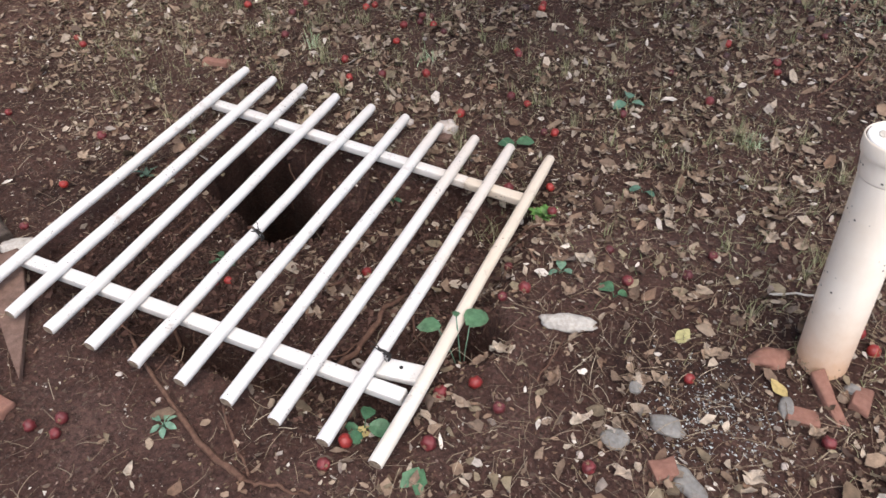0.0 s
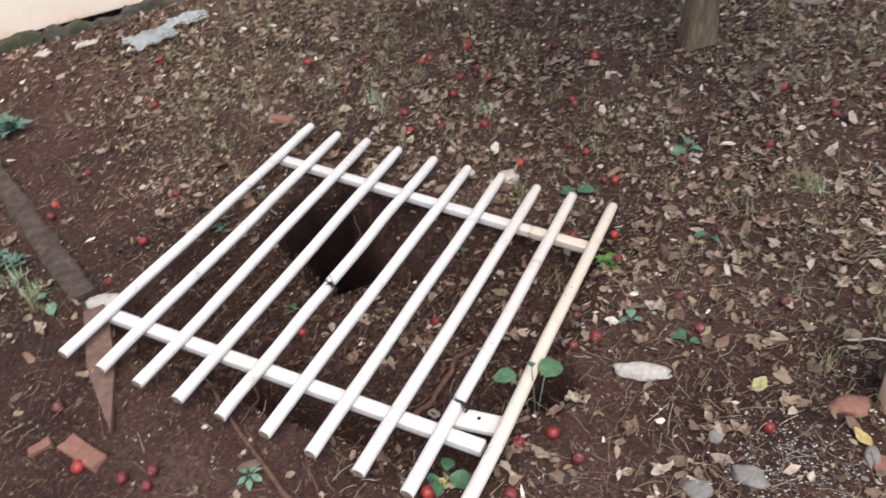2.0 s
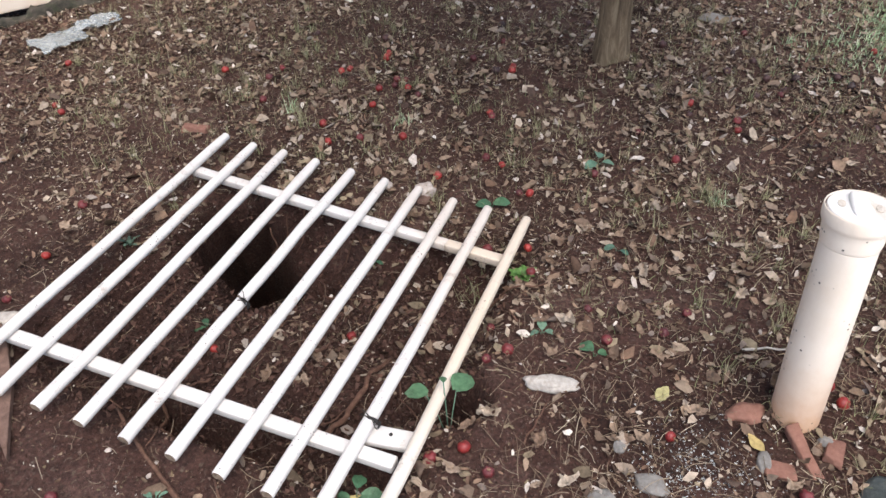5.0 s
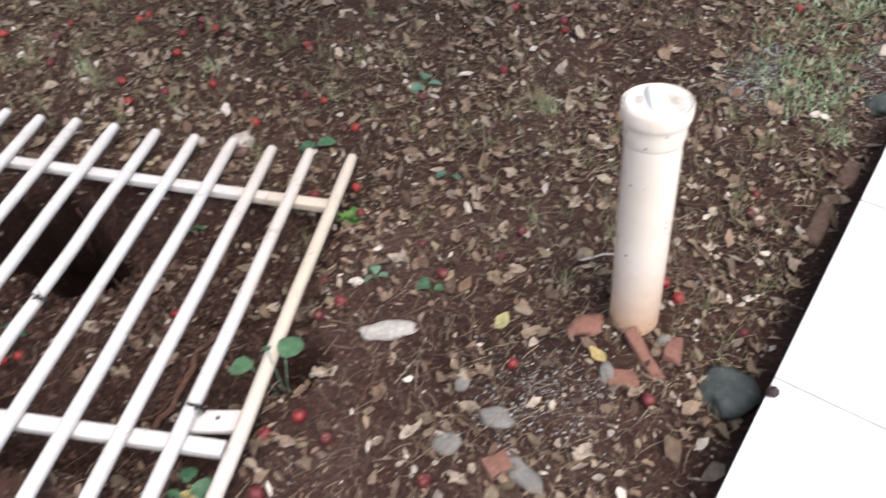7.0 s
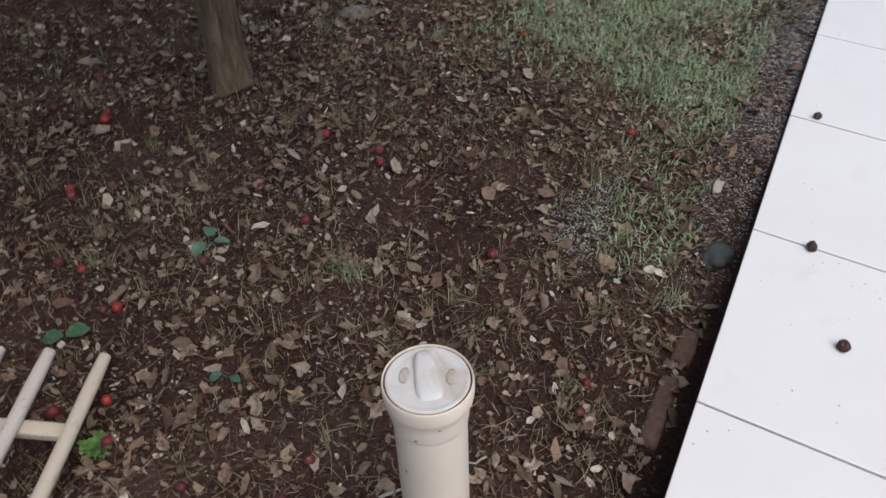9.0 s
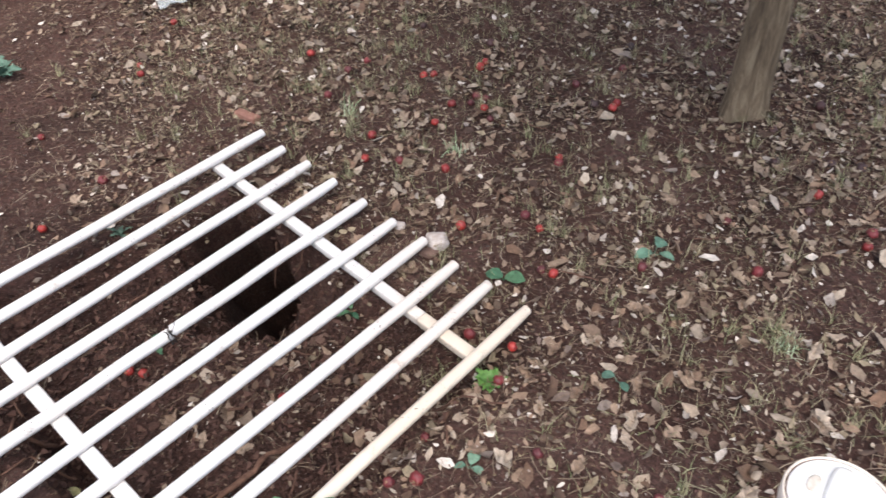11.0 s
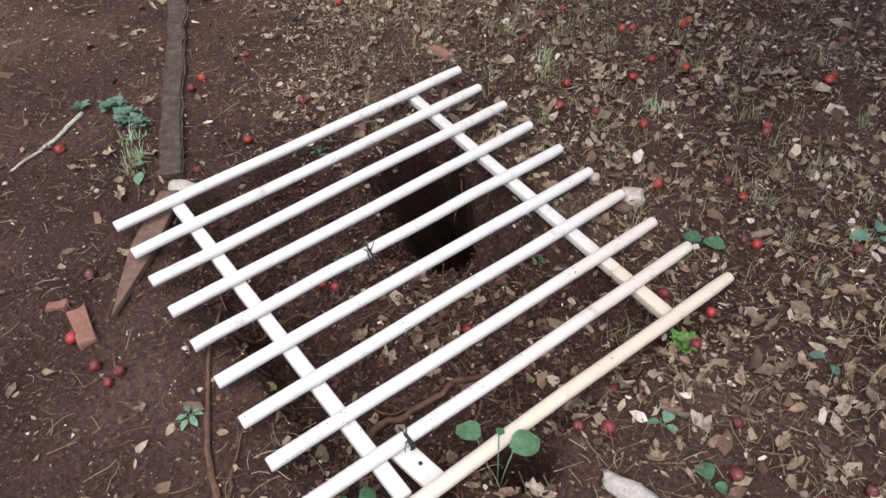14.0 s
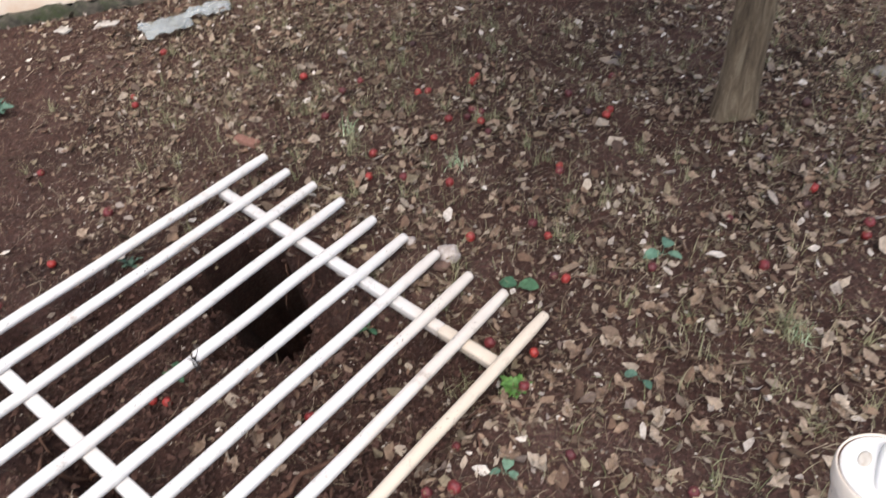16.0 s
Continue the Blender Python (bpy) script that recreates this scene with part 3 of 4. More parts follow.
def leaves(name, centres, length, material, slim=0.5, tip=25.0, curl=0.5, flat=False):
    """Many small folded leaves, eight corners each, lying or hanging at random."""
    n = len(centres)
    r = np.random.default_rng(len(name) * 1000 + n)
    u = np.array([0, 0.3, 0.3, 0.3, 0.72, 0.72, 0.72, 1.0]) - 0.5
    v = np.array([0, -1, 0, 1, -0.8, 0, 0.8, 0.0])
    wide = length * slim * r.uniform(0.55, 1.1, n) * 0.5
    fold, cu = r.uniform(-0.5, 0.7, n), r.uniform(-0.2, 1.0, n) * curl
    X = length[:, None] * (u + r.uniform(-0.1, 0.1, (n, 8)))
    Y = wide[:, None] * (v * r.uniform(0.6, 1.3, (n, 8)) + r.uniform(-0.2, 0.2, (n, 8)))
    Z = np.abs(v) * wide[:, None] * fold[:, None] + 4 * u ** 2 * length[:, None] * cu[:, None] * 0.3 + length[:, None] * r.uniform(-0.09, 0.09, (n, 8))
    P = np.stack([X, Y, Z], -1)
    a, b, c = r.uniform(0, 6.283, n), np.radians(r.normal(0, tip, n)), np.radians(r.normal(0, tip, n))
    ca, sa, cb, sb, cc, sc = np.cos(a), np.sin(a), np.cos(b), np.sin(b), np.cos(c), np.sin(c)
    y1, z1 = P[..., 1] * cb[:, None] - P[..., 2] * sb[:, None], P[..., 1] * sb[:, None] + P[..., 2] * cb[:, None]
    x2, z2 = P[..., 0] * cc[:, None] + z1 * sc[:, None], -P[..., 0] * sc[:, None] + z1 * cc[:, None]
    x3, y3 = x2 * ca[:, None] - y1 * sa[:, None], x2 * sa[:, None] + y1 * ca[:, None]
    if flat:
        z2 = z2 - z2.min(1, keepdims=True) * 0.75
    V = np.stack([x3, y3, z2], -1) + np.asarray(centres)[:, None, :]
    T = np.array([(0, 2, 1), (0, 3, 2), (1, 2, 5), (1, 5, 4), (2, 3, 6), (2, 6, 5), (4, 5, 7), (5, 6, 7)])
    return sheet(name, V.reshape(-1, 3), (T[None] + 8 * np.arange(n)[:, None, None]).reshape(-1, 3), material, True)


build_tree()


# ---- loose litter ----
def ash_weight(x, y):
    w = 0
    for cx, cy, s in ((1.63, -0.62, 0.011), (2.06, 0.49, 0.003), (2.1, 0.57, 0.006), (2.17, 0.7, 0.004), (1.55, -0.7, 0.002)):
        w = w + np.exp(-((x - cx) ** 2 + (y - cy) ** 2) / s)
    a = (x - EDGE[0]) * ALONG[0] + (y - EDGE[1]) * ALONG[1]
    d = beyond_edge(x, y) + 0.1 * fbm(x * 6, y * 6, 61)
    w = w + (0.68 * step(0.25, 0.8, a) + 0.3 * step(1.0, 1.7, a)) * step(-0.24, -0.12, d) * (beyond_edge(x, y) < -0.004)
    return np.clip(w, 0, 1) * (0.45 + 0.55 * step(-0.3, 0.1, y))


def litter_weight(x, y):
    """How thickly leaves lie: bare soil by the board and before the grate, thick by the pipe and the tree."""
    w = 0.075 + 0.925 * step(-0.25, 0.25, np.where(x < 0.15, 0.34, 0.62) * (x - 0.15) + 0.85 * (y + 0.38 + 0.22 * (1 - step(0.0, 0.3, x))) + 0.25 * fbm(x * 2, y * 2, 21))
    w = w * (0.4 + 0.6 * step(-0.3, 0.25, fbm(x * 2.6, y * 2.6, 31) + 0.1)) * (0.5 + 0.5 * step(-0.2, 0.15, fbm(x * 9, y * 9, 33) + 0.02))
    w = w * (1 - 0.6 * np.exp(-((x - 1.75) ** 2 + (y - 0.55) ** 2) / 0.09))
    w = w * (1 - 0.85 * np.exp(-((x - 1.21) ** 2 / 0.03 + (y + 0.66) ** 2 / 0.045)))
    w = w * (1 - 0.7 * step(0.09, 0.18, hollow(x, y))) * (burrow(x, y) < 0.06)
    w = w * (1 - 0.55 * np.exp(-((x - 0.78) ** 2 + (y - 0.78) ** 2) / 0.07))
    dug = step(0.03, 0.07, hollow(x, y))
    w = w * (1 - dug * (1 - 0.8 * step(0.5, 0.62, x + 0.2 * fbm(x * 5, y * 5, 35)) * step(-0.72, -0.55, y + 0.2 * fbm(x * 5, y * 5, 36))) * 0.65)
    return w * (beyond_edge(x, y) < -0.02) * (1 - 0.7 * ash_weight(x, y))


def scatter(n, weight, seed, lo=(-2.2, -1.9), hi=(3.7, 3.4)):
    r = np.random.default_rng(seed)
    x, y = r.uniform(lo[0], hi[0], n), r.uniform(lo[1], hi[1], n)
    keep = r.uniform(0, 1, n) < weight(x, y)
    return x[keep], y[keep], r


def on_soil(x, y, lift):
    return np.stack([x, y, height(x, y) + lift], -1)


def blades(name, x, y, r, material, tall, thick, lean=0.6, flat=False):
    """Grass blades or straws: three-joint ribbons."""
    n = len(x)
    base = on_soil(x, y, -0.002 if not flat else 0.004)
    a, L = r.uniform(0, 6.283, n), r.uniform(tall[0], tall[1], n)
    le = np.abs(r.normal(0, lean, n)) if not flat else r.uniform(1.35, 1.6, n)
    tw = r.normal(0, 0.35, n)
    pts, rows = [], []
    for k, t in enumerate((0.0, 0.4, 0.75, 1.0)):
        bendy = le * (0.55 + 0.6 * t) if not flat else le
        dx = L * t * np.sin(np.clip(bendy, 0, 1.62))
        dz = L * t * np.cos(np.clip(bendy, 0, 1.62))
        an = a + tw * t
        w = thick * (1 - 0.8 * t) if not flat else np.full(n, thick * 0.8)
        c = base + np.stack([dx * np.cos(an), dx * np.sin(an), dz + (r.uniform(0, 0.006, n) if flat else 0)], -1)
        s = np.stack([-np.sin(an), np.cos(an), np.full(n, 0.35)], -1) * (w / 2)[:, None] if flat else np.stack([-np.sin(an), np.cos(an), np.zeros(n)], -1) * (np.asarray(w) / 2 * np.ones(n))[:, None]
        rows += [c - s, c + s]
    V = np.stack(rows, 1)
    T = np.array([(0, 1, 3), (0, 3, 2), (2, 3, 5), (2, 5, 4), (4, 5, 7), (4, 7, 6)])
    return sheet(name, V.reshape(-1, 3), (T[None] + 8 * np.arange(n)[:, None, None]).reshape(-1, 3), material)


def crumbs(name, x, y, r, material, size, flat=0.4):
    """Four-cornered splinters and clods."""
    n = len(x)
    s = r.uniform(size[0], size[1], n)
    V = r.normal(0, 1, (n, 4, 3))
    V /= np.linalg.norm(V, axis=2, keepdims=True)
    V[:, :, 2] *= flat
    V = V * s[:, None, None] * 0.5 * r.uniform(0.5, 1.2, (n, 4, 1))
    V += on_soil(x, y, s * 0.3 * flat)[:, None, :]
    T = np.array([(0, 1, 2), (0, 3, 1), (0, 2, 3), (1, 3, 2)])
    return sheet(name, V.reshape(-1, 3), (T[None] + 4 * np.arange(n)[:, None, None]).reshape(-1, 3), material)


x, y, r = scatter(98000, litter_weight, 11)
tagged(leaves("leaf_litter", on_soil(x, y, 0.002 + r.uniform(0, 0.006, len(x))), np.clip(r.lognormal(-4.03, 0.47, len(x)), 0.008, 0.055), LITTER, 0.62, 22, 0.55, True),
       "dry brown and grey fallen leaves strewn over the soil", "leaf litter", kind="stuff")
x, y, r = scatter(270000, lambda x, y: (0.2 + 0.9 * litter_weight(x, y)) * (burrow(x, y) < 0.06), 12)
k = beyond_edge(x, y) < -0.02
tagged(crumbs("leaf_crumbs", x[k], y[k], r, CRUMB, (0.003, 0.016), 0.4), "broken bits of dry leaf and twig on soil", "leaf crumbs", kind="stuff")
x, y, r = scatter(105000, lambda x, y: (0.09 + 0.5 * litter_weight(x, y)) * (beyond_edge(x, y) < -0.05) * (hollow(x, y) < 0.12), 13)
nx, ny, _ = scatter(1800, lambda x, y: np.exp(-((x - 1.42) ** 2 / 0.07 + (y + 0.68) ** 2 / 0.05)) * (beyond_edge(x, y) < -0.05), 29, (0.9, -1.2), (2.1, 0.0))
x, y = np.concatenate([x, nx]), np.concatenate([y, ny])
tagged(blades("dry_straw", x, y, r, STRAW, (0.012, 0.07), 0.0015, flat=True), "thin dry grass stems lying on the soil", "straw", kind="stuff")
x, y, r = scatter(170000, lambda x, y: (0.55 * (beyond_edge(x, y) < -0.02) + 0.4 * (hollow(x, y) > 0.03)) * (burrow(x, y) < 0.06), 14, (-2.0, -1.9), (2.4, 1.6))
tagged(crumbs("soil_clods", x, y, r, CLOD, (0.003, 0.014), 0.8), "small dark crumbs and clods of red soil", "soil clods", kind="stuff")

x, y, r = scatter(13000, lambda x, y: 0.9 * (hollow(x, y) > 0.02) * (burrow(x, y) < 0.06), 19, (-0.1, -1.1), (1.25, 0.0))
tagged(crumbs("soil_lumps", x, y, r, LUMP, (0.006, 0.03), 0.85), "loose lumps of dug red soil in the hollow", "soil lumps", kind="stuff")


def dry_grass_weight(x, y):
    w = (0.25 + 0.75 * step(-0.12, 0.2, fbm(x * 1.8, y * 1.8, 41) + 0.05)) * step(-0.25, 0.25, 0.28 * x + y)
    for cx, cy, s in ((1.52, 0.31, 0.02), (0.09, 0.28, 0.012), (1.0, -0.14, 0.006), (-0.22, -0.95, 0.01), (2.2, 0.5, 0.05), (0.02, -0.5, 0.004), (-0.3, 0.35, 0.12), (-0.5, 0.02, 0.09), (-0.12, 0.12, 0.05)):
        w = w + 0.9 * np.exp(-((x - cx) ** 2 + (y - cy) ** 2) / s)
    return np.clip(w, 0, 1) * 0.6 * (beyond_edge(x, y) < -0.05) * (hollow(x, y) < 0.06) * (np.hypot(x - 1.0, y - 1.1) > 0.1)


x, y, r = scatter(88000, dry_grass_weight, 15)
tagged(blades("faded_grass", x, y, r, DRY_GRASS, (0.014, 0.05), 0.0022, 1.0), "short faded grass growing between the leaves", "grass", kind="stuff")


def tufts(name, n, seed, material):
    """Separate tussocks of thin curved blades fanning from a root."""
    tx, ty, r = scatter(n, lambda x, y: dry_grass_weight(x, y) * 1.4 + 0.1 * (litter_weight(x, y) > 0.5), seed)
    tx = np.concatenate([tx, (1.51, 1.49, 1.53, 0.1, 0.07, 0.13, 1.0, 0.96, -0.23, -0.27, -0.21, 0.3, 0.85, 2.2, 2.15)])
    ty = np.concatenate([ty, (0.29, 0.33, 0.32, 0.28, 0.3, 0.26, -0.13, -0.15, -0.95, -0.93, -0.97, 0.08, 0.4, 0.52, 0.45)])
    k = r.integers(9, 24, len(tx))
    x, y = np.repeat(tx, k), np.repeat(ty, k)
    x, y = x + r.normal(0, 0.007, len(x)), y + r.normal(0, 0.007, len(x))
    return blades(name, x, y, r, material, (0.02, 0.075), 0.0024, 0.75)


tagged(tufts("grass_tufts", 1500, 23, DRY_GRASS), "small faded grass tufts among the fallen leaves", "grass", kind="stuff")


def lawn_weight(x, y):
    d = beyond_edge(x, y)
    a = (x - EDGE[0]) * ALONG[0] + (y - EDGE[1]) * ALONG[1]
    patch = 0.18 + 0.82 * step(-0.14, 0.16, fbm(x * 4.5, y * 4.5, 57))
    field = step(0.8, 1.55, a + 0.5 * fbm(x * 3, y * 3, 51)) * step(-0.12, -0.2, d) * (1 - step(0.6, 1.45, -d + 0.6 * fbm(x * 3, y * 3, 55)))
    strip = 0.45 * step(0.25, 0.55, a) * step(-0.1, -0.16, d) * (1 - step(0.25, 0.55, -d))
    return np.clip(patch * (field + strip * (1 - field)), 0, 1)


x, y, r = scatter(260000, lawn_weight, 16, (1.3, 0.1), (4.3, 4.2))
tagged(blades("green_grass", x, y, r, GREEN_GRASS, (0.014, 0.045), 0.0042, 1.15), "patchy short green grass beside the patio", "grass", kind="stuff")


x, y, r = scatter(520000, ash_weight, 17, (1.4, -0.9), (3.6, 2.9))
tagged(crumbs("ash_crumbs", x, y, r, ASH, (0.003, 0.01), 0.45), "grey ash and mortar crumbs spilt on the soil", "ash", kind="stuff")


# ---- things on the ground ----
def grid_leaf_bm(L, W, seed, lobes=0.0, cup=0.25, curl=0.3, ragged=0.0):
    """One larger leaf with a notched outline, folded on its rib; ragged ones are torn and crumpled."""
    bm, rows, rr = bmesh.new(), [], random.Random(seed)
    for i in range(9):
        t = i / 8
        w = W * 0.5 * math.sin(math.pi * min(1, t * 0.94 + 0.03)) ** 0.75 * (1 + lobes * math.sin(t * 19 + seed)) * rr.uniform(0.9, 1.06)
        row = []
        for j in range(5):
            s = (j - 2) / 2
            edge = 1 - ragged * rr.uniform(0.0, 1.0) if abs(s) == 1 else 1.0
            z = cup * abs(s) * w + curl * L * (t - 0.5) ** 2 + (0.06 + 0.2 * ragged) * L * noise.noise((t * 3 + seed, s * 1.5, seed * 1.7))
            row.append(bm.verts.new(((t - 0.5) * L - 0.06 * L * abs(s) + ragged * 0.06 * L * rr.uniform(-1, 1), s * w * edge, z + ragged * 0.05 * L * rr.uniform(-1, 1))))
        rows.append(row)
    for p, q in zip(rows, rows[1:]):
        for j in range(4):
            bm.faces.new((p[j], p[j + 1], q[j + 1], q[j]))
    low = min(v.co.z for v in bm.verts)
    for v in bm.verts:
        v.co.z -= low
    return bm


BIG = ((-0.263, -0.885), (-0.321, -1.086), (-0.128, -1.017), (-0.329, -0.985), (0.108, -1.072), (-0.52, -0.8), (1.2, 0.05), (1.34, 0.0), (0.87, 0.39), (1.19, -0.34), (1.23, -0.19), (1.37, -0.25), (1.15, 0.11), (0.74, 0.2), (0.99, -0.57), (0.8, -0.65), (0.88, -0.38), (0.37, 1.29), (0.25, 0.87), (1.4, -0.13), (1.15, -0.14), (1.58, -0.48),
       (1.16, -0.83), (1.3, -0.69), (1.46, -0.63), (1.15, -0.03), (1.39, -0.09), (1.46, -0.05), (2.0, 0.48), (1.43, 0.09), (1.95, -0.17), (2.01, -0.02), (0.8, 0.96), (-0.2, -0.52), (-0.28, -0.45), (0.62, -0.72), (0.72, -0.32))
SHAPES = [grid_leaf_bm(0.042 + 0.005 * (k % 3), 0.031 + 0.005 * (k % 4), k * 1.37, 0.3 if k % 2 else 0.15, 0.15 + 0.25 * (k % 3), 0.2 + 0.35 * (k % 3), 0.85) for k in range(6)]
FIRST = []
for k, bm in enumerate(SHAPES):
    FIRST.append(tagged(link("dry_leaf", bm, BIG_LEAF, False), "curled dry tan leaf lying on the soil", "leaf", "fallen leaves"))
for i, (lx, ly) in enumerate(BIG):
    m = pose(lx, ly, z_at(lx, ly) + 0.008, random.uniform(-12, 12), random.uniform(-12, 12), random.uniform(0, 360))
    if i < len(FIRST):
        FIRST[i].matrix_basis = m
    else:
        copy_thing(FIRST[i % 6], m)
lx, ly, lr = scatter(700, lambda x, y: litter_weight(x, y) * (hollow(x, y) < 0.1), 71, (0.1, -1.1), (2.3, 1.3))
for i, (px, py) in enumerate(zip(lx[:190], ly[:190])):
    size = lr.uniform(0.55, 1.15)
    m = pose(px, py, z_at(px, py) + 0.007, lr.uniform(-18, 18), lr.uniform(-18, 18), lr.uniform(0, 360)) @ Matrix.Scale(size, 4)
    ob = copy_thing(FIRST[i % 6], m)
    ob.matrix_basis = m
for i, (lx, ly) in enumerate(((0.61, -0.95), (1.513, -0.462), (1.717, -0.509), (1.0, -0.955))):
    ob = tagged(link("yellow_leaf", grid_leaf_bm(0.045, 0.03, 3.3 + i, 0.03, 0.1, 0.1), YELLOW_LEAF), "small yellowing leaf dropped on the ground", "leaf", "fallen leaves")
    ob.matrix_basis = pose(lx, ly, z_at(lx, ly) + 0.008, 5, -6, 70 * i)


# ---- fruit ----
def fruit_bm(seed, wrinkle):
    bm = bmesh.new()
    bmesh.ops.create_uvsphere(bm, u_segments=16, v_segments=10, radius=1.0)
    for v in bm.verts:
        p = v.co.copy()
        r = 1 + wrinkle * noise.noise(p * 2.2 + Vector((seed, 0, 0))) + 0.4 * wrinkle * noise.noise(p * 5 + Vector((0, seed, 0)))
        q = math.hypot(p.x, p.y)
        r *= 1 - 0.22 * math.exp(-(q / 0.28) ** 2) * (1 if p.z > 0 else 0.35)
        v.co = Vector((p.x * 1.0, p.y * 1.0, p.z * 0.9)) * r * 0.0158
    return bm


def build_fruit(material, label, seed, wrinkle):
    f = tagged(link("fruit", fruit_bm(seed, wrinkle), material), label, "fruit", "fallen fruit")
    bm = bmesh.new()
    c = bm.verts.new((0, 0, 0.0125))
    ring = [bm.verts.new((0.005 * math.cos(a) * (1.3 if k % 2 else 0.5), 0.005 * math.sin(a) * (1.3 if k % 2 else 0.5), 0.0128 + (0.0012 if k % 2 else 0))) for k, a in enumerate(np.linspace(0, 2 * math.pi, 10, endpoint=False))]
    for k in range(10):
        bm.faces.new((c, ring[k], ring[(k + 1) % 10]))
    part("calyx", bm, CALYX, f)
    return f


def strew(first, places, surface=None, small=0.7, large=1.0):
    for i, (px, py) in enumerate(places):
        s = random.uniform(small, large)
        z = (z_at(px, py) if surface is None else surface) + 0.0125 * s
        m = pose(px, py, z, random.uniform(-75, 75), random.uniform(-75, 75), random.uniform(0, 360)) @ Matrix.Scale(s, 4)
        if i == 0:
            first.matrix_basis = m
        else:
            ob = copy_thing(first, m)
            ob.matrix_basis = m


RED_FAR = ((-0.78, 0.01), (0.28, 0.17), (0.2, 0.27), (0.5, 0.29), (0.27, 0.56), (0.3, 0.45), (0.07, 0.63), (0.09, 0.66), (0.17, 0.84), (0.67, 0.92), (0.71, 0.56), (0.99, 0.17), (0.69, 0.15), (0.86, 0.28), (-0.37, 0.48), (-0.97, 0.27), (0.36, 0.62), (1.35, 0.88), (0.68, 0.88), (2.27, 0.97), (1.95, 1.56), (1.53, 0.77), (-0.72, -0.02), (0.18, 0.8))
RED_NEAR = ((-0.449, -1.096), (-0.61, -0.44), (-0.15, -0.64), (0.29, -1.26), (0.51, -0.95), (0.41, -0.71), (0.44, -0.69), (1.07, -0.085), (0.73, -0.5), (-0.55, -0.62), (1.16, -0.77), (1.55, -0.57), (1.88, -0.34), (0.99, -1.0), (1.85, -0.3))
DARK_FAR = ((-1.18, -0.61), (0.96, 0.16), (0.8, 0.29), (0.3, 0.65), (0.33, 0.66), (0.31, 0.61), (1.15, 0.32), (0.42, 0.58), (-0.17, 0.49), (-0.17, 0.58), (-0.09, 0.33), (0.37, 0.23), (1.52, 0.82), (1.37, 0.49), (2.39, 0.87), (0.73, 0.53), (1.86, 0.4), (1.64, 1.05), (1.46, 1.54), (0.5, 0.93), (0.56, 1.12), (1.22, 0.62))
DARK_NEAR = ((-0.51, -0.67), (-0.23, -0.42), (-0.11, -0.81), (0.4, -1.24), (0.45, -1.2), (0.46, -1.23), (0.12, -1.17), (1.11, -0.18), (1.11, -0.51), (1.15, -0.47), (1.29, -0.27), (0.96, -0.11), (1.07, -0.37), (1.36, -0.36), (1.48, -0.28), (1.52, -0.2), (1.23, -0.81), (1.1, -0.81), (0.98, -1.06), (1.14, -0.94), (1.82, -0.61), (1.43, -0.86), (2.07, 0.04), (2.05, -0.04), (2.01, -0.41))
BLACK_FAR = ((1.44, 1.18), (1.125, 1.07), (1.32, 1.04), (1.39, 1.07), (1.58, 1.16), (1.68, 1.19), (1.87, 1.2), (1.65, 1.08), (1.82, 1.25), (1.56, 1.03), (1.2, 0.93), (1.44, 1.34), (1.75, 1.4), (1.3, 1.45), (2.0, 1.12), (1.52, 1.28), (2.02, 1.38), (1.36, 0.8), (1.95, 0.92), (1.17, 1.3), (0.62, 0.86), (0.5, 1.25), (0.83, 1.42), (2.28, 0.72), (2.19, 0.36), (0.1, 0.95), (-0.2, 0.9))
TILE_FRUIT = ((2.798, 0.981), (2.617, 0.407), (2.594, 0.103), (2.023, -0.618))
red_label, dark_label = "bright red round fruit fallen on the leaf litter", "dark maroon overripe fruit lying on soil"
strew(build_fruit(RED_FRUIT, red_label, 1.0, 0.1), RED_FAR[::2])
strew(build_fruit(RED_FRUIT, red_label, 4.0, 0.16), RED_FAR[1::2])
strew(build_fruit(RED_FRUIT, red_label, 7.0, 0.12), RED_NEAR)
strew(build_fruit(DARK_FRUIT, dark_label, 11.0, 0.25), DARK_FAR)
strew(build_fruit(DARK_FRUIT, dark_label, 15.0, 0.3), DARK_NEAR)
strew(build_fruit(BLACK_FRUIT, "shrivelled black fruit lying in the leaf litter", 21.0, 0.35), BLACK_FAR, None, 0.75, 1.05)
strew(build_fruit(BLACK_FRUIT, "shrivelled black fruit on the white tiles", 19.0, 0.35), TILE_FRUIT, PATIO_TOP, 0.6, 0.85)


# ---- boards, shards, stones, sticks ----
def chunk(name, material, size, place, turn, label, category, group="", tilt=(0, 0), rough=0.006, seed=1.0, sink=0.25):
    """A broken lump: a box, chipped and roughened."""
    bm = box_bm(size[0], size[1], size[2], min(size) * 0.22, min(size) * 0.16)
    bmesh.ops.subdivide_edges(bm, edges=bm.edges[:], cuts=1, use_grid_fill=True)
    rough_bm(bm, rough, 30, seed)
    rough_bm(bm, rough * 0.5, 90, seed)
    ob = link(name, bm, material)
    ob.matrix_basis = pose(place[0], place[1], z_at(*place) - size[2] * sink, tilt[0], tilt[1], turn)
    return tagged(ob, label, category, group)


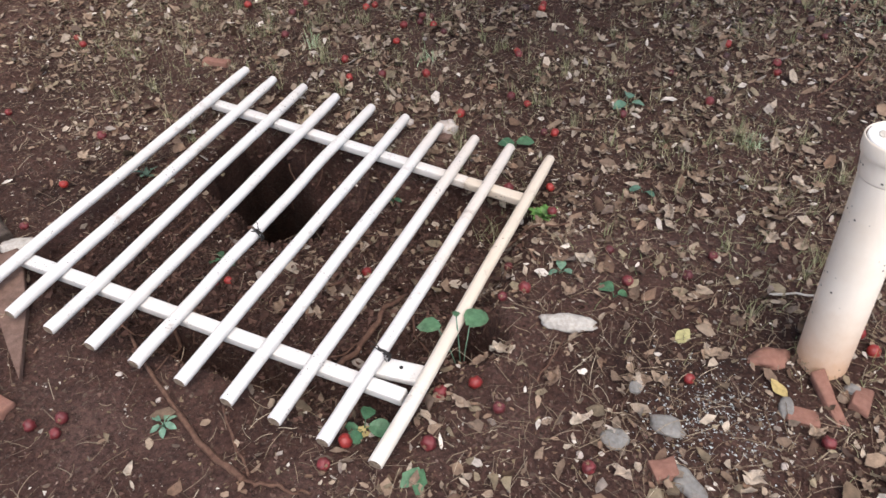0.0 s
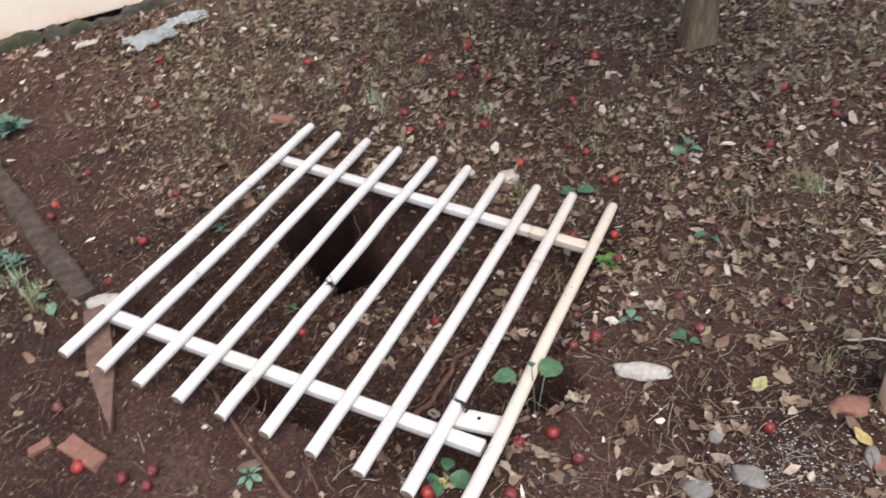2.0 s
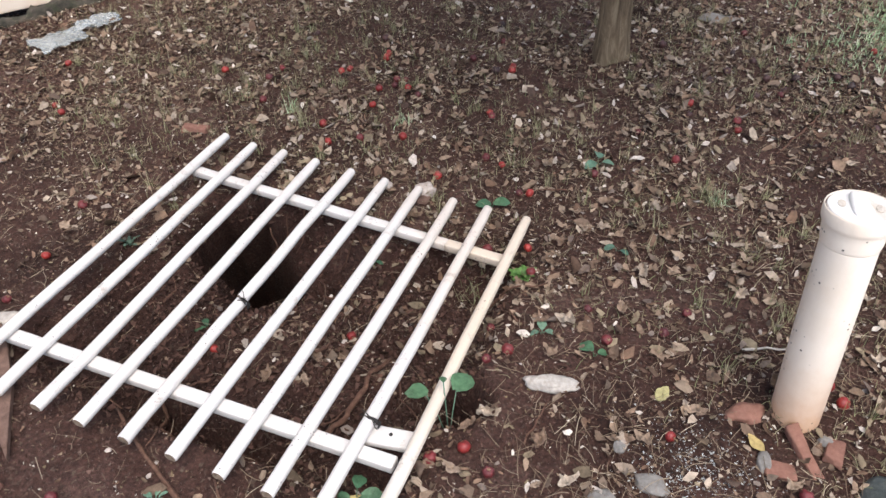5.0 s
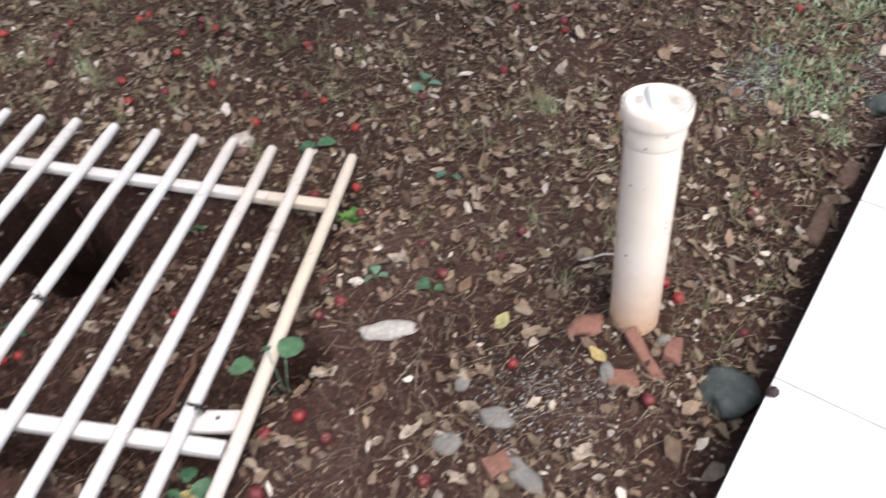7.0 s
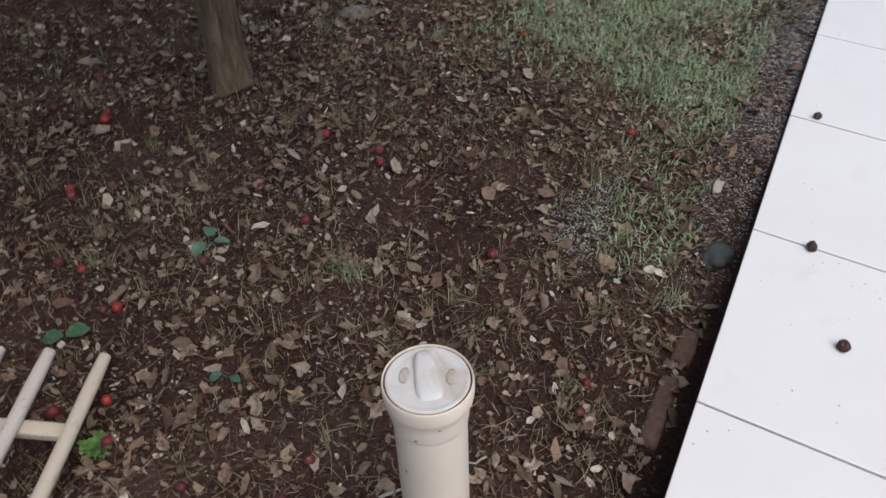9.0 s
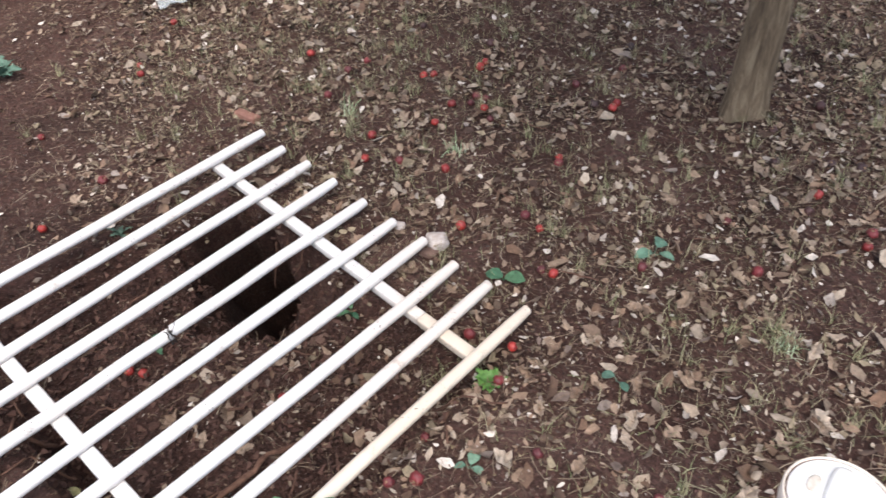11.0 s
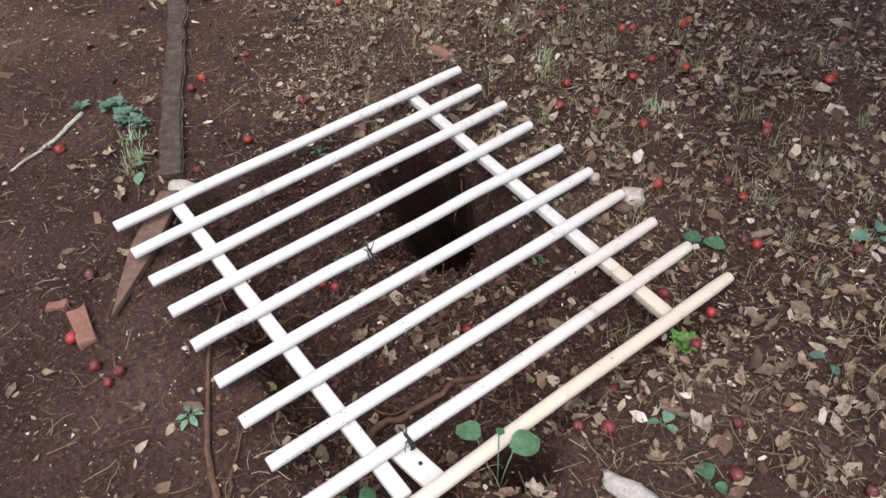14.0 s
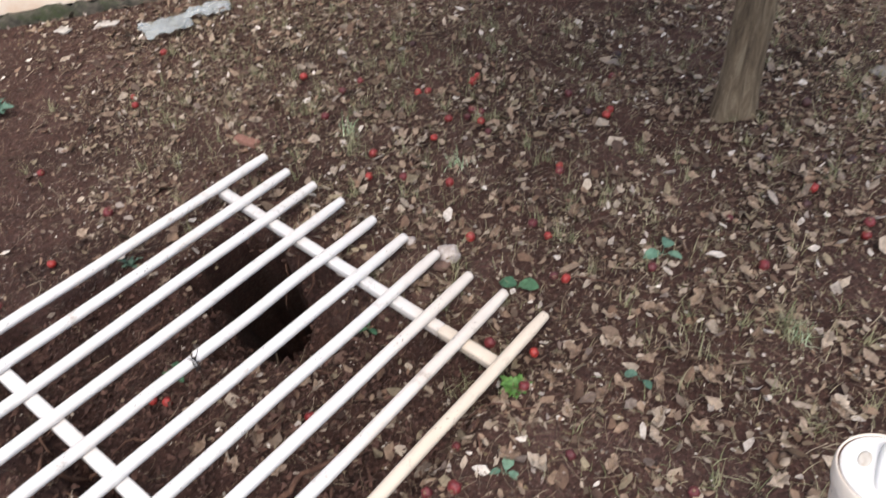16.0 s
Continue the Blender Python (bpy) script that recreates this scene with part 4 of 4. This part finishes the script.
def pebble(name, material, size, place, turn, label, category, group="", seed=1.0, sink=0.35):
    """A rounded, uneven stone or worn lump."""
    bm = bmesh.new()
    bmesh.ops.create_icosphere(bm, subdivisions=3, radius=0.5)
    for v in bm.verts:
        p = v.co * (1 + 0.35 * noise.noise(v.co * 2.6 + Vector((seed, 0, 0))) + 0.14 * noise.noise(v.co * 7 + Vector((0, seed, 0))))
        p.z = max(-0.5, min(0.42, p.z))
        v.co = Vector((p.x * size[0], p.y * size[1], p.z * size[2]))
    ob = link(name, bm, material)
    ob.matrix_basis = pose(place[0], place[1], z_at(*place) + size[2] * (0.5 - sink), 0, 0, turn)
    return tagged(ob, label, category, group)


def build_board():
    a, b = Vector((-0.12, -0.885, 0)), Vector((-1.75, -0.235, 0))
    L = (b - a).length
    bm = bmesh.new()
    bmesh.ops.create_cube(bm, size=1.0)
    for v in bm.verts:
        v.co = Vector((v.co.x * L, v.co.y * 0.066, (v.co.z + 0.5) * 0.036))
    long_edges = [e for e in bm.edges if abs(e.verts[0].co.x - e.verts[1].co.x) > 0.5]
    bmesh.ops.subdivide_edges(bm, edges=long_edges, cuts=60)
    bmesh.ops.bevel(bm, geom=[e for e in bm.edges if abs(e.verts[0].co.x - e.verts[1].co.x) > 0.005], offset=0.006, segments=2, affect="EDGES")
    rough_bm(bm, 0.011, 9, 2.0)
    rough_bm(bm, 0.006, 45, 5.0)
    ob = link("garden_board", bm, OLD_WOOD, False)
    mid = (a + b) / 2
    ob.matrix_basis = pose(mid.x, mid.y, z_at(mid.x, mid.y) - 0.012, 0, 0, math.degrees(math.atan2(b.y - a.y, b.x - a.x)))
    tagged(ob, "old dark weathered wooden edging board lying on soil", "board")


build_board()


def build_shard():
    bm = bmesh.new()
    outline = [(0.3, -1.172), (0.15, -1.022), (0.0, -0.906), (-0.038, -0.885), (-0.066, -0.93), (0.095, -1.06), (0.2, -1.12)]
    low = [bm.verts.new((x, y, 0.0)) for x, y in outline]
    up = [bm.verts.new((x + random.uniform(-0.002, 0.002), y, 0.016)) for x, y in outline]
    bm.faces.new(up)
    bm.faces.new(low[::-1])
    for k in range(len(outline)):
        j = (k + 1) % len(outline)
        bm.faces.new((low[k], low[j], up[j], up[k]))
    bmesh.ops.bevel(bm, geom=bm.edges[:], offset=0.002, segments=1, affect="EDGES")
    ob = link("roof_tile_shard", bm, DULL_CLAY, False)
    ob.matrix_basis = pose(0, 0, 0.006, 0, 0, 0)
    tagged(ob, "pointed brown clay roof tile shard under the grate's corner", "tile shard")


build_shard()
pebble("mortar_lump", PALE_WOOD, (0.1, 0.05, 0.03), (-0.062, -0.872), 30, "pale crumbling lump beside the board's end", "lump")
chunk("brick_fragment", CLAY, (0.115, 0.036, 0.022), (0.272, -1.232), -4, "broken reddish brick piece on bare soil", "brick fragment", "brick fragments", seed=3)
chunk("brick_fragment", CLAY, (0.05, 0.022, 0.014), (0.17, -1.26), 60, "small reddish brick splinter on bare soil", "brick fragment", "brick fragments", seed=4)
pebble("brick_fragment", CLAY, (0.085, 0.055, 0.036), (1.69, -0.437), 25, "worn red brick piece beside the pipe", "brick fragment", "brick fragments", seed=5)
chunk("brick_fragment", CLAY, (0.125, 0.03, 0.024), (1.812, -0.5), -58, "long red clay shard leaning at the pipe's foot", "brick fragment", "brick fragments", (0, 8), seed=6)
chunk("brick_fragment", CLAY, (0.065, 0.032, 0.024), (1.87, -0.475), 82, "short clay shard stuck in leaves", "brick fragment", "brick fragments", (0, 10), seed=7)
chunk("brick_fragment", CLAY, (0.06, 0.04, 0.02), (1.77, -0.56), 10, "flat red clay chip by the pipe", "brick fragment", "brick fragments", seed=8)
chunk("brick_fragment", CLAY, (0.05, 0.04, 0.02), (1.555, -0.8), 40, "flat red clay chip among leaves", "brick fragment", "brick fragments", seed=9)
pebble("brick_fragment", DULL_CLAY, (0.045, 0.035, 0.025), (0.7, 0.02), 40, "pinkish clay lump behind the grate", "brick fragment", "brick fragments", seed=10)
chunk("edging_brick", DULL_CLAY, (0.2, 0.046, 0.04), (2.222, -0.005), 66, "dull red edging brick sunk beside the patio", "brick", "edging bricks", seed=11, sink=0.62)
chunk("edging_brick", DULL_CLAY, (0.1, 0.042, 0.04), (2.305, 0.17), 66, "short edging brick sunk beside the patio", "brick", "edging bricks", seed=12, sink=0.62)
chunk("brick_fragment", CLAY, (0.1, 0.03, 0.02), (-0.19, 0.07), 10, "flat reddish clay piece beyond the grate", "brick fragment", "brick fragments", seed=13)
pebble("wood_piece", PALE_WOOD, (0.122, 0.05, 0.036), (1.278, -0.532), 18, "long pale bleached piece of wood on soil", "wood piece", seed=14)
for k, (sx, sy, a, b) in enumerate(((1.535, -0.7, 0.07, 0.045), (1.456, -0.775, 0.055, 0.045), (1.458, -0.642, 0.032, 0.028), (1.604, -0.81, 0.085, 0.04), (0.69, 0.06, 0.064, 0.058), (0.572, 0.035, 0.03, 0.03), (1.74, -0.55, 0.05, 0.032), (1.855, -0.455, 0.035, 0.03), (1.337, 1.686, 0.15, 0.1))):
    pebble("stone", PALE_STONE if k in (4, 5) else STONE, (a, b, 0.05 if k == 4 else 0.026), (sx, sy), 47 * k, "flat grey stone half sunk in the soil", "stone", "stones", seed=20 + k)
bx, by, br = scatter(90, lambda x, y: 0.8 * (beyond_edge(x, y) < -0.1) * (hollow(x, y) < 0.05), 73, (-0.6, -1.35), (2.1, 0.6))
for k, (px, py) in enumerate(zip(bx[:40], by[:40])):
    a = float(br.uniform(0.008, 0.017))
    pebble("small_stone", PALE_STONE, (a, a * 0.8, a * 0.6), (float(px), float(py)), 61 * k, "small pale pebble lying on the soil", "pebble", "pebbles", seed=80 + k, sink=0.2)
pebble("dark_stone", WET_DARK, (0.13, 0.11, 0.06), (1.98, -0.555), 20, "dark greenish rounded stone beside the patio", "stone", "stones", seed=41)
pebble("dark_stone", WET_DARK, (0.1, 0.07, 0.05), (2.42, 0.44), 60, "dark greenish rounded stone beside the patio", "stone", "stones", seed=42)
pebble("brick_fragment", DULL_CLAY, (0.06, 0.05, 0.04), (0.53, -0.27), 30, "red clay lump in the hole's wall", "brick fragment", "brick fragments", seed=43)
pebble("brick_fragment", DULL_CLAY, (0.05, 0.04, 0.035), (0.6, -0.29), 60, "pinkish clay lump at the hole's rim", "brick fragment", "brick fragments", seed=44)


def stick(name, pts, r0, r1, material, label, category, group="", lift=0.004, n=9, sway=0.012):
    path = []
    for a, b in zip(pts, pts[1:]):
        path += bend((*a, 0), (*b, 0), n, sway)[(1 if path else 0):]
    ob = link(name, tube_bm([(p.x, p.y, z_at(p.x, p.y) * 0.8 + lift) for p in path], r0, r1), material)
    return tagged(ob, label, category, group)


stick("bare_stick", [(-0.43, -1.235), (-0.5, -1.12), (-0.6, -0.99)], 0.0035, 0.0075, PALE_WOOD, "pale bare stick lying on soil", "stick", "sticks", 0.006, 9, 0.004)
stick("root", [(0.38, -0.955), (0.55, -1.045), (0.73, -1.122), (0.86, -1.15)], 0.0035, 0.0075, ROOT, "brown root running over the soil before the grate", "root", "roots", 0.006, 9, 0.004)
stick("root", [(0.72, -1.035), (0.79, -1.09), (0.862, -1.137)], 0.0022, 0.0035, ROOT, "thin pale root curving over the soil", "root", "roots", 0.006, 9, 0.004)
stick("root", [(0.86, -1.15), (0.93, -1.13), (0.99, -1.12)], 0.004, 0.003, ROOT, "thin brown root running over the soil", "root", "roots", 0.006)
stick("root", [(0.85, -0.84), (0.862, -0.73), (0.87, -0.54)], 0.009, 0.005, ROOT, "reddish brown root crossing the dug hollow", "root", "roots", 0.012)
stick("root", [(0.46, -0.99), (0.44, -0.93), (0.42, -0.86)], 0.006, 0.004, ROOT, "brown root hanging in the dug hollow", "root", "roots", 0.02)
for k, (rx, ry) in enumerate(((0.6, -0.42), (0.7, -0.62), (0.33, -0.68), (0.5, -0.78), (0.92, -0.6), (0.78, -0.8), (0.2, -0.6), (0.62, -0.2), (0.55, -0.93), (0.3, -0.9))):
    a = 1.3 * k
    stick("root", [(rx, ry), (rx + 0.05 * math.cos(a), ry + 0.05 * math.sin(a)), (rx + 0.1 * math.cos(a + 0.5), ry + 0.1 * math.sin(a + 0.5))], 0.0035, 0.0015, ROOT, "thin broken root in the dug hollow", "root", "roots", 0.01, 5, 0.006)
for k, (hx, hy) in enumerate(((0.25, -0.17), (0.32, -0.14), (0.42, -0.15), (0.52, -0.22), (0.15, -0.28), (0.37, -0.135))):
    z0 = z_at(hx, hy)
    pts = bend((hx, hy, z0 + 0.006), (hx + 0.35 * (0.33 - hx), hy + 0.35 * (-0.32 - hy), z0 - 0.13), 7, 0.02)
    tagged(link("hanging_root", tube_bm(pts, 0.003, 0.0012, 6), ROOT), "thin brown root hanging into the dug hole", "root", "roots")
stick("twig", [(1.78, 0.97), (1.66, 0.64)], 0.004, 0.002, ROOT, "thin dry twig on the leaf litter", "twig", "twigs", 0.012)
stick("twig", [(1.02, -0.3), (1.17, -0.22)], 0.003, 0.002, ROOT, "thin dry twig on the leaf litter", "twig", "twigs", 0.012)
stick("twig", [(1.66, -0.26), (1.76, -0.22), (1.86, -0.16)], 0.003, 0.002, PALE_WOOD, "pale crooked twig behind the pipe", "twig", "twigs", 0.012)
for k in range(14):
    px, py = random.uniform(0.1, 2.1), random.uniform(-1.1, 1.4)
    if beyond_edge(px, py) < -0.2 and hollow(px, py) < 0.04:
        a = random.uniform(0, 6.28)
        stick("twig", [(px, py), (px + 0.13 * math.cos(a), py + 0.13 * math.sin(a))], 0.0025, 0.0015, ROOT, "thin dry twig on the leaf litter", "twig", "twigs", 0.01, 6)


def build_bag(px, py, L, W, turn, seed):
    bm = bmesh.new()
    bmesh.ops.create_grid(bm, x_segments=36, y_segments=24, size=1.0)
    for v in bm.verts:
        x, y = v.co.x, v.co.y
        p = Vector((x * 2.4 + seed, y * 2.4, seed))
        rim = 1 + 0.28 * noise.noise(Vector((math.atan2(y, x) * 1.3, seed, 2)))
        v.co = Vector((x * L * 0.5 * rim, y * W * 0.5 * rim, 0.016 + 0.016 * noise.noise(p) + 0.014 * abs(noise.noise(p * 2.2)) + 0.004 * noise.noise(p * 6)))
    ob = link("plastic_bag", bm, FILM)
    ob.matrix_basis = pose(px, py, z_at(px, py) + 0.004, 0, 0, turn)
    m = ob.modifiers.new("thickness", "SOLIDIFY")
    m.thickness = 0.0008
    tagged(ob, "crumpled translucent white plastic bag near the wall", "plastic bag", "plastic bags")


build_bag(-1.17, 0.42, 0.2, 0.15, 70, 3.0)
build_bag(-1.15, 0.62, 0.2, 0.1, 60, 8.0)
chunk("paper_scrap", PALE_WOOD, (0.09, 0.05, 0.008), (-1.45, 0.3), 40, "torn white scrap on the soil near the wall", "scrap", "scraps", rough=0.006, seed=51, sink=0)
chunk("paper_scrap", PALE_WOOD, (0.07, 0.05, 0.008), (-1.56, 0.15), 10, "torn white scrap on the soil near the wall", "scrap", "scraps", rough=0.006, seed=52, sink=0)


# ---- small plants ----
def plant(name, place, count, L, W, rise, material, label, lobes=0.06, stem=0.03, category="seedling", spread=(0, 6.283)):
    p = holder(name, (place[0], place[1], z_at(*place)), label, category, "small plants")
    for k in range(count):
        a = spread[0] + (spread[1] - spread[0]) * (k + random.uniform(-0.25, 0.25)) / max(1, count)
        reach, up = stem * random.uniform(0.7, 1.2), rise * random.uniform(0.6, 1.15)
        tip = Vector((math.cos(a) * reach, math.sin(a) * reach, up))
        part("stalk", tube_bm([(0, 0, -0.01), (tip.x * 0.4, tip.y * 0.4, up * 0.65), tip], 0.0016, 0.001, 6), material, p)
        s = random.uniform(0.75, 1.15)
        bm = grid_leaf_bm(L * s, W * s, random.uniform(0, 30), lobes, 0.2, -0.35)
        m = Matrix.Translation(tip) @ pose(0, 0, 0, random.uniform(-15, 15), random.uniform(-5, 25), math.degrees(a)) @ Matrix.Translation((L * s * 0.45, 0, 0))
        bmesh.ops.transform(bm, matrix=m, verts=bm.verts[:])
        part("leaf", bm, material, p)
    return p


def sprig(name, place, count, L, material, label):
    """A low ferny rosette of divided leaves."""
    p = holder(name, (place[0], place[1], z_at(*place)), label, "weed", "small plants")
    for k in range(count):
        a = 6.283 * (k + random.uniform(-0.3, 0.3)) / count
        s, lean = L * random.uniform(0.7, 1.15), random.uniform(15, 50)
        bm = grid_leaf_bm(s, s * 0.42, k * 1.9, 0.6, 0.15, -0.5)
        m = pose(0, 0, 0.004, random.uniform(-20, 20), -lean, math.degrees(a)) @ Matrix.Translation((s * 0.5, 0, 0))
        bmesh.ops.transform(bm, matrix=m, verts=bm.verts[:])
        part("frond", bm, material, p)
    return p


def build_pit_seedling():
    base = Vector((1.093, -0.696, z_at(1.093, -0.696) - 0.004))
    p = holder("broadleaf_seedling", base, "green broad-leaved seedling growing at the hollow's edge", "seedling", "small plants")
    for tip, turn, size in (((1.045, -0.708, 0.062), 195, 0.052), ((1.098, -0.662, 0.05), 78, 0.06), ((1.075, -0.68, 0.085), 120, 0.018)):
        t = Vector(tip) - base
        part("stalk", tube_bm([(0, 0, -0.01), t * 0.45 + Vector((0, 0, 0.012)), t], 0.0018, 0.0012, 6), PALE_GREEN, p)
        bm = grid_leaf_bm(size, size * 0.95, turn * 0.1, 0.05, 0.15, -0.3)
        bmesh.ops.transform(bm, matrix=Matrix.Translation(t) @ pose(0, 0, 0, 6, 8, turn) @ Matrix.Translation((size * 0.42, 0, 0)), verts=bm.verts[:])
        part("leaf", bm, GREEN, p)
    bm = grid_leaf_bm(0.1, 0.026, 2.2, 0.15, 0.2, -0.2)
    bmesh.ops.transform(bm, matrix=pose(0, 0, 0.012, 0, 4, -6) @ Matrix.Translation((0.055, 0, 0)), verts=bm.verts[:])
    part("leaf", bm, PALE_GREEN, p, "long toothed leaf lying flat")


build_pit_seedling()
plant("broadleaf_seedling", (1.345, -0.41), 2, 0.038, 0.032, 0.01, GREEN, "small dark green seedling among dry leaves", 0.04, 0.012)
plant("broadleaf_seedling", (1.145, 0.385), 3, 0.048, 0.032, 0.02, PALE_GREEN, "pale green broad-leaved seedling among dry leaves", 0.05, 0.015)
plant("broadleaf_seedling", (0.9, 0.083), 2, 0.05, 0.042, 0.012, GREEN, "green leaf pair behind the grate", 0.04, 0.01)
plant("broadleaf_seedling", (1.0, -0.95), 4, 0.045, 0.036, 0.02, GREEN, "green seedling under the grate's slat ends", 0.03, 0.02)
plant("broadleaf_seedling", (1.206, -0.378), 3, 0.03, 0.022, 0.015, PALE_GREEN, "tiny pale green seedling on soil", 0.04, 0.01)
plant("broadleaf_seedling", (1.303, -0.011), 2, 0.03, 0.022, 0.012, GREY_GREEN, "tiny grey-green seedling among leaves", 0.04, 0.01)
plant("broadleaf_seedling", (1.15, -0.99), 1, 0.06, 0.05, 0.004, GREEN, "dark green leaf flat on the soil", 0.04, 0.006)
plant("broadleaf_seedling", (0.64, -1.12), 6, 0.024, 0.013, 0.01, PALE_GREEN, "small grey-green rosette on bare soil", 0.12, 0.01)
plant("broadleaf_seedling", (0.36, -0.62), 3, 0.045, 0.02, 0.01, GREEN, "small green weed under the grate", 0.1, 0.01)
plant("broadleaf_seedling", (0.65, -0.22), 3, 0.035, 0.018, 0.02, GREEN, "small green weed under the grate", 0.1, 0.01)
plant("broadleaf_seedling", (-0.19, -0.93), 2, 0.04, 0.034, 0.02, PALE_GREEN, "pale leaves by the old board", 0.04, 0.02)
sprig("ferny_weed", (1.09, -0.185), 22, 0.046, BRIGHT_GREEN, "bright green ferny weed at the grate's corner")
for wx, wy, count, size in ((-0.561, -0.921, 9, 0.042), (-0.545, -0.885, 10, 0.046), (-0.47, -0.888, 12, 0.05), (-0.41, -0.868, 11, 0.048), (-0.44, -0.905, 8, 0.04), (-0.63, -0.985, 6, 0.036)):
    sprig("ferny_weed", (wx, wy), count, size, GREY_GREEN, "low blue-green ferny weed beside the old board")


def grass_clump(place, count, tall, material, label, spread=0.012, seed=1):
    """One tussock of thin blades fanning from a root."""
    r = np.random.default_rng(seed)
    x, y = place[0] + r.normal(0, spread, count), place[1] + r.normal(0, spread, count)
    return tagged(blades("grass_clump", x, y, r, material, (tall * 0.4, tall), 0.0026, 1.0), label, "grass clump", "grass clumps")


grass_clump((-0.279, -0.924), 46, 0.055, GREEN_GRASS, "yellow-green grass clump beside the old board", 0.014, 1)
grass_clump((-0.371, -0.91), 38, 0.055, GREEN_GRASS, "fresh green grass clump beside the old board", 0.016, 2)
for k, (wx, wy) in enumerate(((0.049, 0.31), (0.145, 0.225), (0.118, 0.533), (0.46, 0.367), (0.38, 0.661), (0.956, -0.215), (1.523, 0.31), (1.49, 0.33), (1.725, 1.452), (1.64, 1.5), (1.318, 0.2), (2.11, 0.253), (2.29, 0.29))):
    grass_clump((wx, wy), 34, 0.07, GREEN_GRASS if k % 3 == 0 else DRY_GRASS, "small green grass clump growing through fallen leaves", 0.016, 10 + k)
sprig("ferny_weed", (-1.1, -0.36), 12, 0.09, GREY_GREEN, "grey-green ferny weed beside the old board")
sprig("ferny_weed", (0.02, -0.5), 6, 0.04, GREY_GREEN, "small ferny weed at the grate's edge")


# ---- the patio's tiles, last ----
def build_tiles():
    gap, thick = 0.0055, 0.012
    bed = link("tile_bed", box_bm(2.88, 8.98, 0.006, 0.001), GROUT, False)
    bed.parent = patio
    bed.matrix_basis = pose(0, 0, 0.6)
    bm = box_bm(PITCH - gap, PITCH - gap, thick, 0.0018)
    first = link("tile", bm, TILE, False)
    rows, k = range(-6, 9), 0
    for i in rows:
        for j in range(5):
            ob = first if k == 0 else new("tile", first.data)
            k += 1
            ob.parent = patio
            along, across = (i + 0.5) * PITCH, (j + 0.5) * PITCH
            local = Vector((across - 1.462, along - 0.4, 0.6125))
            ob.matrix_basis = pose(local.x, local.y, local.z - 0.0125 + 0.0004, random.uniform(-0.06, 0.06), random.uniform(-0.06, 0.06), 0)


build_tiles()
